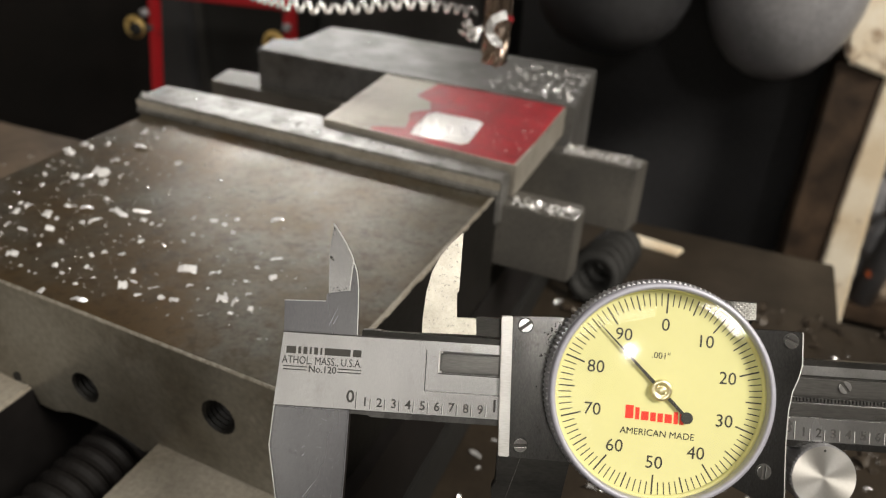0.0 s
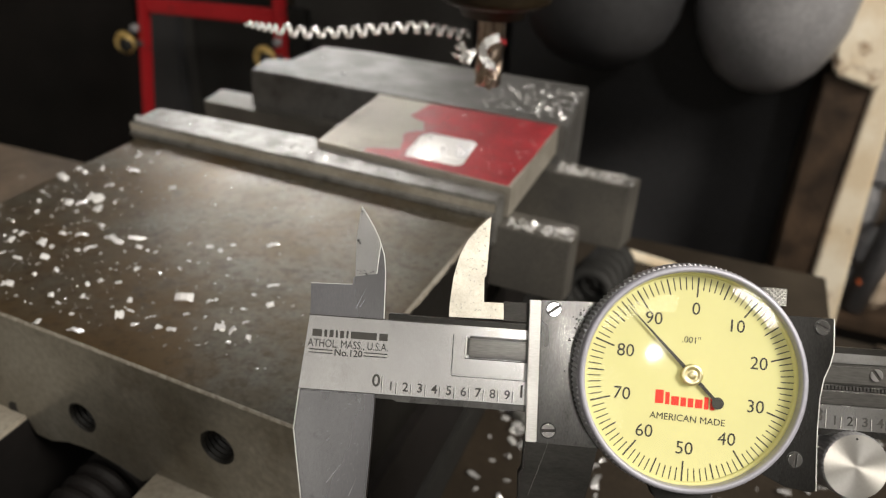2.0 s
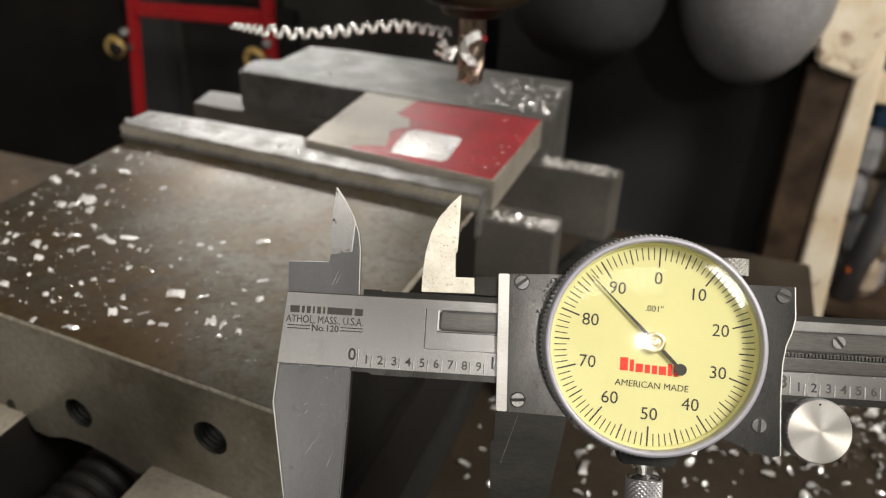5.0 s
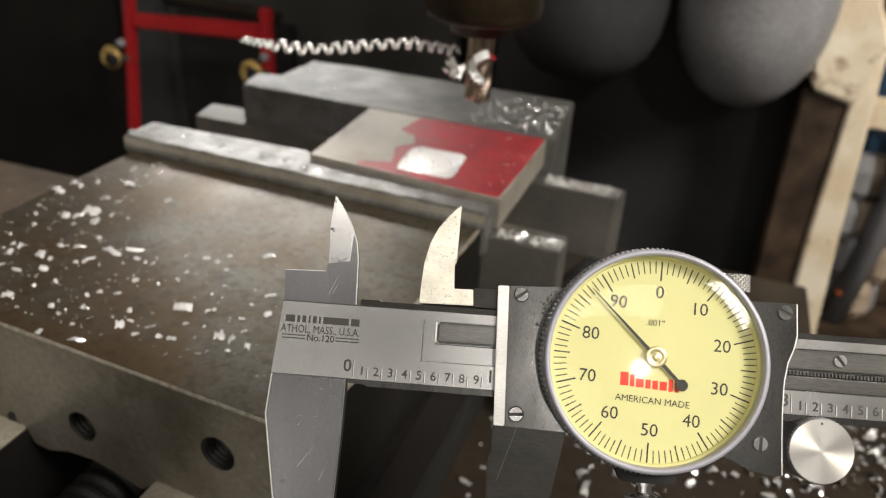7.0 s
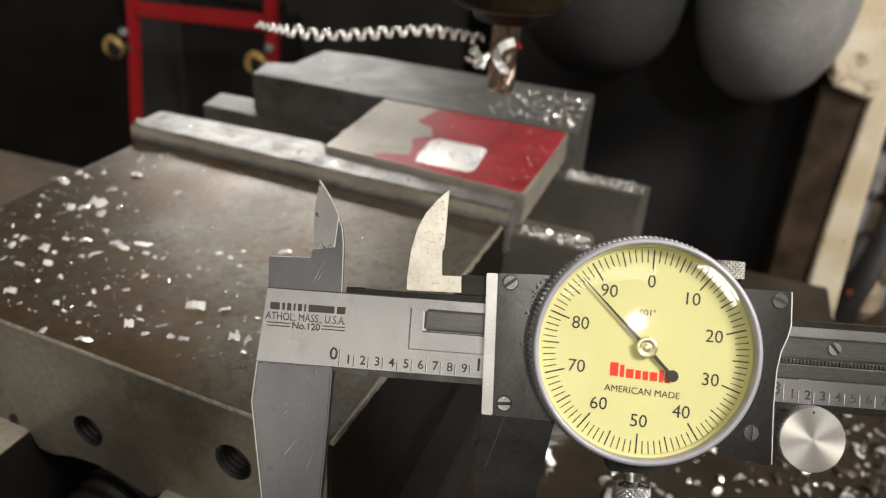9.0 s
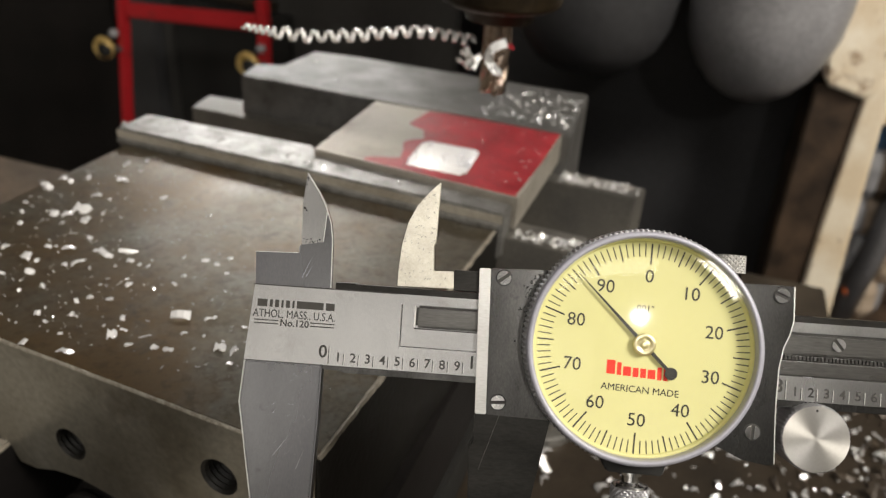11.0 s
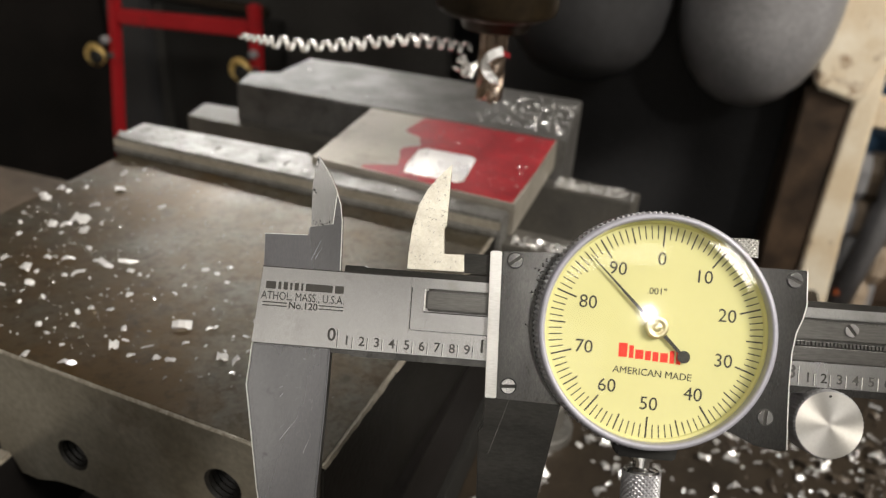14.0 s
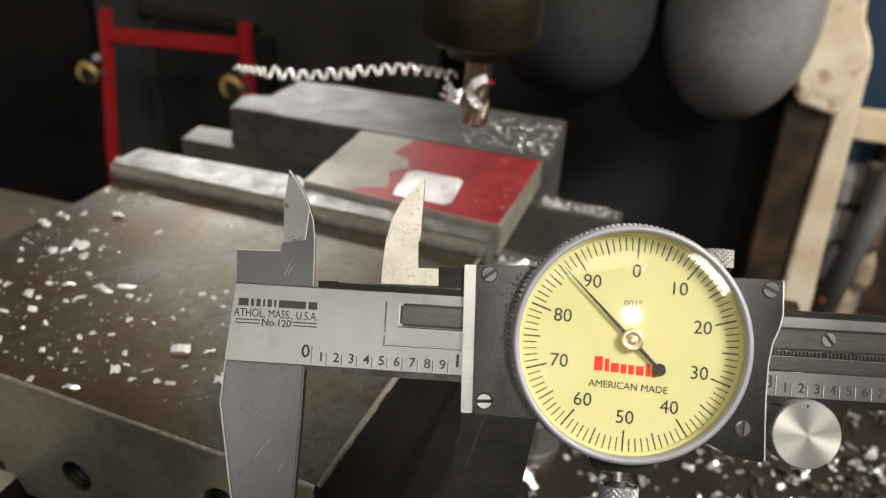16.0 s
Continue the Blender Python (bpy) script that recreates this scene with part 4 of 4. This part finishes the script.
def place_chips():
    # the larger chips on the slab, one by one
    shapes = []
    for k in range(8):
        p, f = flake(dice, 1.0)
        mesh = bpy.data.meshes.new("metal_chip")
        low = min(q[2] for q in p)
        mesh.from_pydata([(q[0] / 1000, q[1] / 1000, (q[2] - low) / 1000) for q in p], [], f)
        mesh.materials.append(FLAKE)
        shapes.append(mesh)
    def lay(rows):
        for x, y, long, wide in rows:
            ob = tagged(new("metal_chip", shapes[dice.randrange(8)]), "bright curled metal chip on the oily slab", "metal chip", "chips on the slab")
            ob.matrix_world = (Matrix.Translation((x / 1000, y / 1000, TOP + 0.00025)) @ Matrix.Rotation(radians(20) + dice.gauss(0, 0.35), 4, "Z")
                               @ Matrix.Rotation(dice.uniform(-0.2, 0.75), 4, "X") @ Matrix.Rotation(dice.gauss(0, 0.3), 4, "Y") @ Matrix.Diagonal((long * 0.9, wide * 1.1, min(long, wide) * 0.55, 1)))

    # far corner of the slab, its left edge, its near edge, and beside the caliper
    lay(((5, -35.2, 3.3, 3.5), (8.6, -35.8, 2.3, 3.8), (6.4, -43.6, 4.2, 3.1), (3.5, -42, 3.3, 3.2), (8.1, -55.6, 2, 2.4), (12.2, -61.2, 2, 2.4), (22.2, -58, 3, 2.9), (26.6, -57, 3.5, 3.5), (29, -62.2, 1.9, 2.3), (17.8, -67.6, 1.7, 3.5), (24.4, -41, 4.9, 2.4),
         (27.8, -51.8, 5.7, 4.7), (34, -57.7, 3.8, 3.4), (43.2, -66, 2.4, 2.5), (36.4, -75.8, 2, 2.5), (42.6, -74.3, 3.6, 3), (23.6, -27.2, 3.7, 4.4), (15.4, -14.8, 2.9, 3.3), (19.8, -8.5, 2.9, 3.3), (45, -32.7, 2.6, 3.6), (35.4, -51, 2.1, 1.7), (11.9, -30.6, 1.9, 2.5), (23.7, -17.6, 1.9, 1.9), (30, -41.7, 1.8, 1.8)))
    lay(((22.4, -81, 1.9, 2.8), (25.6, -81.1, 3.3, 2.8), (25.4, -85.4, 1.6, 2.8), (35.3, -82.8, 4.4, 4.3), (39.6, -83.5, 2.4, 2.7), (42.5, -89.3, 3.5, 4.2), (51, -79.8, 4.7, 4.2), (54.1, -71.9, 6.7, 3.5), (50.7, -71.8, 2.4, 2.1), (59.2, -68.3, 6.7, 2.6), (63.2, -72.4, 2.7, 3.1),
         (71.4, -83.2, 2.8, 2.7), (35.8, -93, 4.3, 2.1), (51.2, -93.6, 1.1, 3.6), (47.1, -97.8, 1.5, 1.5), (44.7, -105, 3.4, 2), (59.7, -104.4, 2.5, 1.9), (67.8, -101.3, 1.8, 1.9), (64.5, -95.8, 1.1, 2), (66.6, -92.9, 2.5, 2.4), (71.7, -91.5, 2.9, 2.4), (64.5, -106.7, 1.4, 2.1), (71.5, -109.3, 1.2, 1.4), (66.3, -115.9, 4.1, 2.5)))
    lay(((78.1, -114.7, 4.3, 2.3), (80.7, -97.4, 2.3, 2.1), (83.1, -104.4, 2.4, 3), (84.4, -101.6, 2.2, 1.6), (89.7, -106.2, 3, 2), (90.9, -101.9, 5, 1.1), (96.1, -104.6, 2.6, 2.4), (78.7, -102, 1.2, 1.6), (66.8, -73, 1.5, 1.5), (69.5, -72.6, 1.5, 1.8), (48, -82, 2.3, 1.6),
         (29.6, -92.6, 1.6, 3.8), (75.6, -64, 1.9, 1.8), (82.3, -63, 3, 2), (86.6, -63.4, 2.2, 2.3), (88.1, -58.8, 1.5, 1.5), (99.5, -53.6, 3.8, 2.5), (82.1, -77.8, 1.5, 1.7), (82, -72.9, 1.7, 1.5), (91.9, -66.4, 1.3, 2), (97, -75.1, 1.2, 1.2)))
    lay(((112.1, -74, 4.1, 1.9), (116.7, -83.1, 2.2, 3.1), (109.9, -80.8, 1.5, 1.6), (93.4, -90.3, 5.8, 4.6), (100.9, -88.8, 2, 2.3), (101.8, -87.1, 1.4, 1.4), (111.3, -87.9, 2.7, 1.3), (99, -96.7, 1.7, 1.6), (104.1, -95.6, 1.2, 1.3), (110.6, -98.2, 2.9, 3),
         (109.7, -95.6, 1.3, 1.8), (114.8, -98.4, 3.5, 3.4), (115.5, -93.2, 2.3, 1.7), (119.7, -98.7, 2.2, 1.9), (99.7, -104.1, 3.2, 2.2), (111.4, -105.1, 1.1, 1.3), (116.3, -102.6, 1.3, 1.3)))
    near = lambda x, y: dice.random() < math.exp(-max(0, x - 20 - 0.55 * (-y)) / 26) + 0.06
    scatter("small bright chips strewn over the oily slab", spread(560, 4, 147, -111, -3, 0.02, 0.3, 1.1, near))
    scatter("bright chips on the front jaw", spread(60, 3, 150, 2.5, 12, 5.5, 0.4, 1.5) + [(-1, 6, 5.5, 3.4), (1, 9, 5.5, 2.6), (71, 8, 5.5, 3.2), (80, 5.5, 5.5, 3.6), (60, 7, 5.5, 2.0), (40, 11, 5.5, 1.8)])
    scatter("bright chips heaped on the front jaw step", spread(110, 160, 184, 1.8, 8.8, -5.02, 0.8, 3.0))
    scatter("bright chips heaped on the fixed jaw step", spread(130, 162, 195, 70, 79.5, -10, 0.8, 3.2))
    scatter("bright chips on the fixed jaw", spread(170, 118, 160, 84, 131, 8, 0.7, 2.6, lambda x, y: x > 128 or dice.random() < 0.25) + spread(10, 20, 110, 84, 130, 8, 0.8, 2.2))
    scatter("fine chips on the workpiece", spread(45, 112, 156, 14, 77, 7.6, 0.4, 1.2, lambda x, y: not (110 < x < 137 and 18 < y < 46)))
    right = lambda x, y: dice.random() < math.exp(-abs(y - 30 - 0.15 * (x - 190)) / 32)
    scatter("bright chips lying in heaps on the table", spread(470, 164, 330, -60, 105, -95.1, 1.4, 5.2, right) + [(178 + 6 * math.sin(9 * k), -2 + 5 * math.cos(5 * k), -95.1, 4.5 + 0.5 * (k % 4)) for k in range(10)])
    scatter("chips on the oily table", spread(190, -190, -8, -60, 125, -94.88, 1.0, 3.8))
    scatter("brown oily grit and dirt on the table", spread(420, 170, 345, 20, 131, -95.1, 1.5, 7), TAN_GRIT)
    scatter("chips on the vise rail", spread(25, 108, 153, -175, -118, -36.2, 0.6, 2.0))


place_chips()


# ---- the long curl that hangs on the end mill ----
def ribbon(path, wide, thick):
    """A flat strip along a list of (point, side, normal)."""
    bm = bmesh.new()
    rings = []
    for p, side, up in path:
        rings.append([bm.verts.new(p + side * (a * wide / 2) + up * (b * thick / 2)) for a, b in ((-1, -1), (1, -1), (1, 1), (-1, 1))])
    for p, q in zip(rings, rings[1:]):
        for i in range(4):
            bm.faces.new((p[i], p[(i + 1) % 4], q[(i + 1) % 4], q[i]))
    bm.faces.new(rings[0])
    bm.faces.new(rings[-1])
    return bm


def coil(knots, radius, turns, wide):
    """A helical strip about a smooth line through the knots; the strip tightens towards its first end."""
    path = []
    steps = turns * 20
    for i in range(steps + 1):
        s = i / steps
        k = s * (len(knots) - 1)
        j = min(int(k), len(knots) - 2)
        p = Vector(knots[j]).lerp(Vector(knots[j + 1]), k - j)
        axis = (Vector(knots[j + 1]) - Vector(knots[j])).normalized()
        n1 = axis.cross(Vector((0, 0, 1))).normalized()
        n2 = axis.cross(n1)
        a = 2 * math.pi * turns * s
        out = n1 * math.cos(a) + n2 * math.sin(a)
        r = radius(s)
        path.append((p + out * r, (axis + 0.35 * (n1 * -math.sin(a) + n2 * math.cos(a))).normalized(), out))
    return ribbon(path, wide, 0.25)


def build_curl():
    curl = thing("metal_curl", (132, 27, 51), "long bright spiral chip wound round the end mill", "metal chip")
    knots = [(66.8, -12.1, 57.4), (71, -9.5, 56.3), (75.6, -6.8, 55.5)]
    part("tip_coil", coil(knots, lambda s: 1.0 + 0.7 * s, 5, 1.1), CHIP, curl)
    knots = [(75.6, -6.8, 55.5), (85.6, -0.8, 54.1), (95.6, 5.3, 54.5), (105.8, 11.5, 55.7), (116.2, 17.8, 56.5), (125.1, 23.2, 55.3), (132.3, 27.6, 53.5)]
    part("long_coil", coil(knots, lambda s: 1.95 + 0.2 * math.sin(20 * s) + 0.12 * math.sin(47 * s), 15, 2.0), CHIP, curl, "regular bright spiral")
    part("loop", coil([(129, 26, 48), (133, 26.2, 49.5), (135.5, 25.6, 47)], lambda s: 2.6, 2, 2.0), CHIP, curl)
    part("loop", coil([(131, 25, 51), (132.5, 25, 46.5), (135.5, 24.6, 45)], lambda s: 2.0, 2, 1.7), CHIP, curl)
    hook = [Vector(p) for p in ((145.2, 25.8, 55.0), (143.0, 25.2, 54.2), (140.8, 24.8, 52.8), (139.6, 24.6, 50.6), (139.8, 24.4, 48.4), (141.3, 24.4, 46.6), (143.2, 24.6, 44.8), (143.4, 24.8, 43.4))]
    path = []
    for k, p in enumerate(hook):
        way = (hook[min(k + 1, 7)] - hook[max(k - 1, 0)]).normalized()
        up = Vector((0.25 * math.sin(1.3 * k), -1, 0.35)).normalized()
        path.append((p, way.cross(up).normalized(), up))
    part("bright_hook", ribbon(path, 3.0, 0.5), BRIGHT, curl, "bright bent end of the chip")
    part("dyed_tip", ribbon([(Vector((145.2, 25.8, 54.2)), Vector((0, 0, 1)), Vector((0, -1, 0))), (Vector((147.6, 26, 53.6)), Vector((0, 0, 1)), Vector((0, -1, 0)))], 1.6, 0.4), RED_DYE, curl, "tip still coated in red dye")
    part("loop", coil([(142.4, 25.2, 43), (143, 25.4, 39), (142.4, 25.6, 36)], lambda s: 1.1, 2, 2.0), TOOL, curl)


build_curl()


CALIPER_PATH = [
    (0, pose(0.1751, -0.1461, 1.1247, 59.57, -1.10, 18.24)),
    (0.5, pose(0.1719, -0.1391, 1.1235, 59.17, -0.97, 18.12)),
    (1, pose(0.1762, -0.1383, 1.1271, 59.00, -0.81, 17.15)),
    (1.5, pose(0.1780, -0.1404, 1.1336, 59.17, -0.46, 17.04)),
    (2, pose(0.1775, -0.1415, 1.1337, 58.68, -0.60, 16.87)),
    (2.5, pose(0.1796, -0.1429, 1.1248, 58.63, -1.51, 16.09)),
    (3, pose(0.1815, -0.1406, 1.1323, 57.89, -1.28, 15.26)),
    (3.5, pose(0.1787, -0.1415, 1.1309, 57.89, -1.33, 15.43)),
    (4, pose(0.1768, -0.1433, 1.1346, 58.50, -0.97, 15.70)),
    (4.2, pose(0.1783, -0.1419, 1.1356, 58.07, -1.07, 15.20)),
    (6.3, pose(0.1726, -0.1423, 1.1370, 57.07, -1.12, 15.66)),
    (6.5, pose(0.1733, -0.1417, 1.1378, 56.57, -1.29, 15.46)),
    (7, pose(0.1727, -0.1445, 1.1383, 56.50, -1.05, 15.20)),
    (7.5, pose(0.1676, -0.1426, 1.1381, 56.70, -1.50, 15.40)),
    (8, pose(0.1648, -0.1404, 1.1366, 56.78, -1.00, 15.38)),
    (8.5, pose(0.1604, -0.1385, 1.1344, 59.73, -1.30, 15.50)),
    (10.8, pose(0.1615, -0.1389, 1.1371, 61.23, -2.08, 15.32)),
    (11, pose(0.1601, -0.1362, 1.1366, 60.82, -1.68, 14.93)),
    (11.5, pose(0.1613, -0.1341, 1.1367, 60.83, -1.34, 14.92)),
    (12, pose(0.1617, -0.1378, 1.1379, 60.34, -1.15, 14.58)),
    (12.5, pose(0.1627, -0.1377, 1.1399, 60.44, -0.81, 14.42)),
    (13, pose(0.1606, -0.1379, 1.1407, 59.96, -0.96, 14.41)),
    (13.5, pose(0.1602, -0.1363, 1.1404, 59.31, -0.97, 14.13)),
    (14, pose(0.1604, -0.1359, 1.1422, 60.18, -1.16, 14.19)),
    (14.5, pose(0.1607, -0.1369, 1.1462, 60.63, -0.77, 14.12)),
    (15, pose(0.1611, -0.1380, 1.1489, 61.30, -0.66, 13.85)),
    (15.5, pose(0.1620, -0.1392, 1.1458, 60.99, -0.92, 13.65)),
    (16, pose(0.1607, -0.1437, 1.1498, 61.20, -1.33, 14.20)),
]


def motions():
    walk(caliper, CALIPER_PATH)


motions()
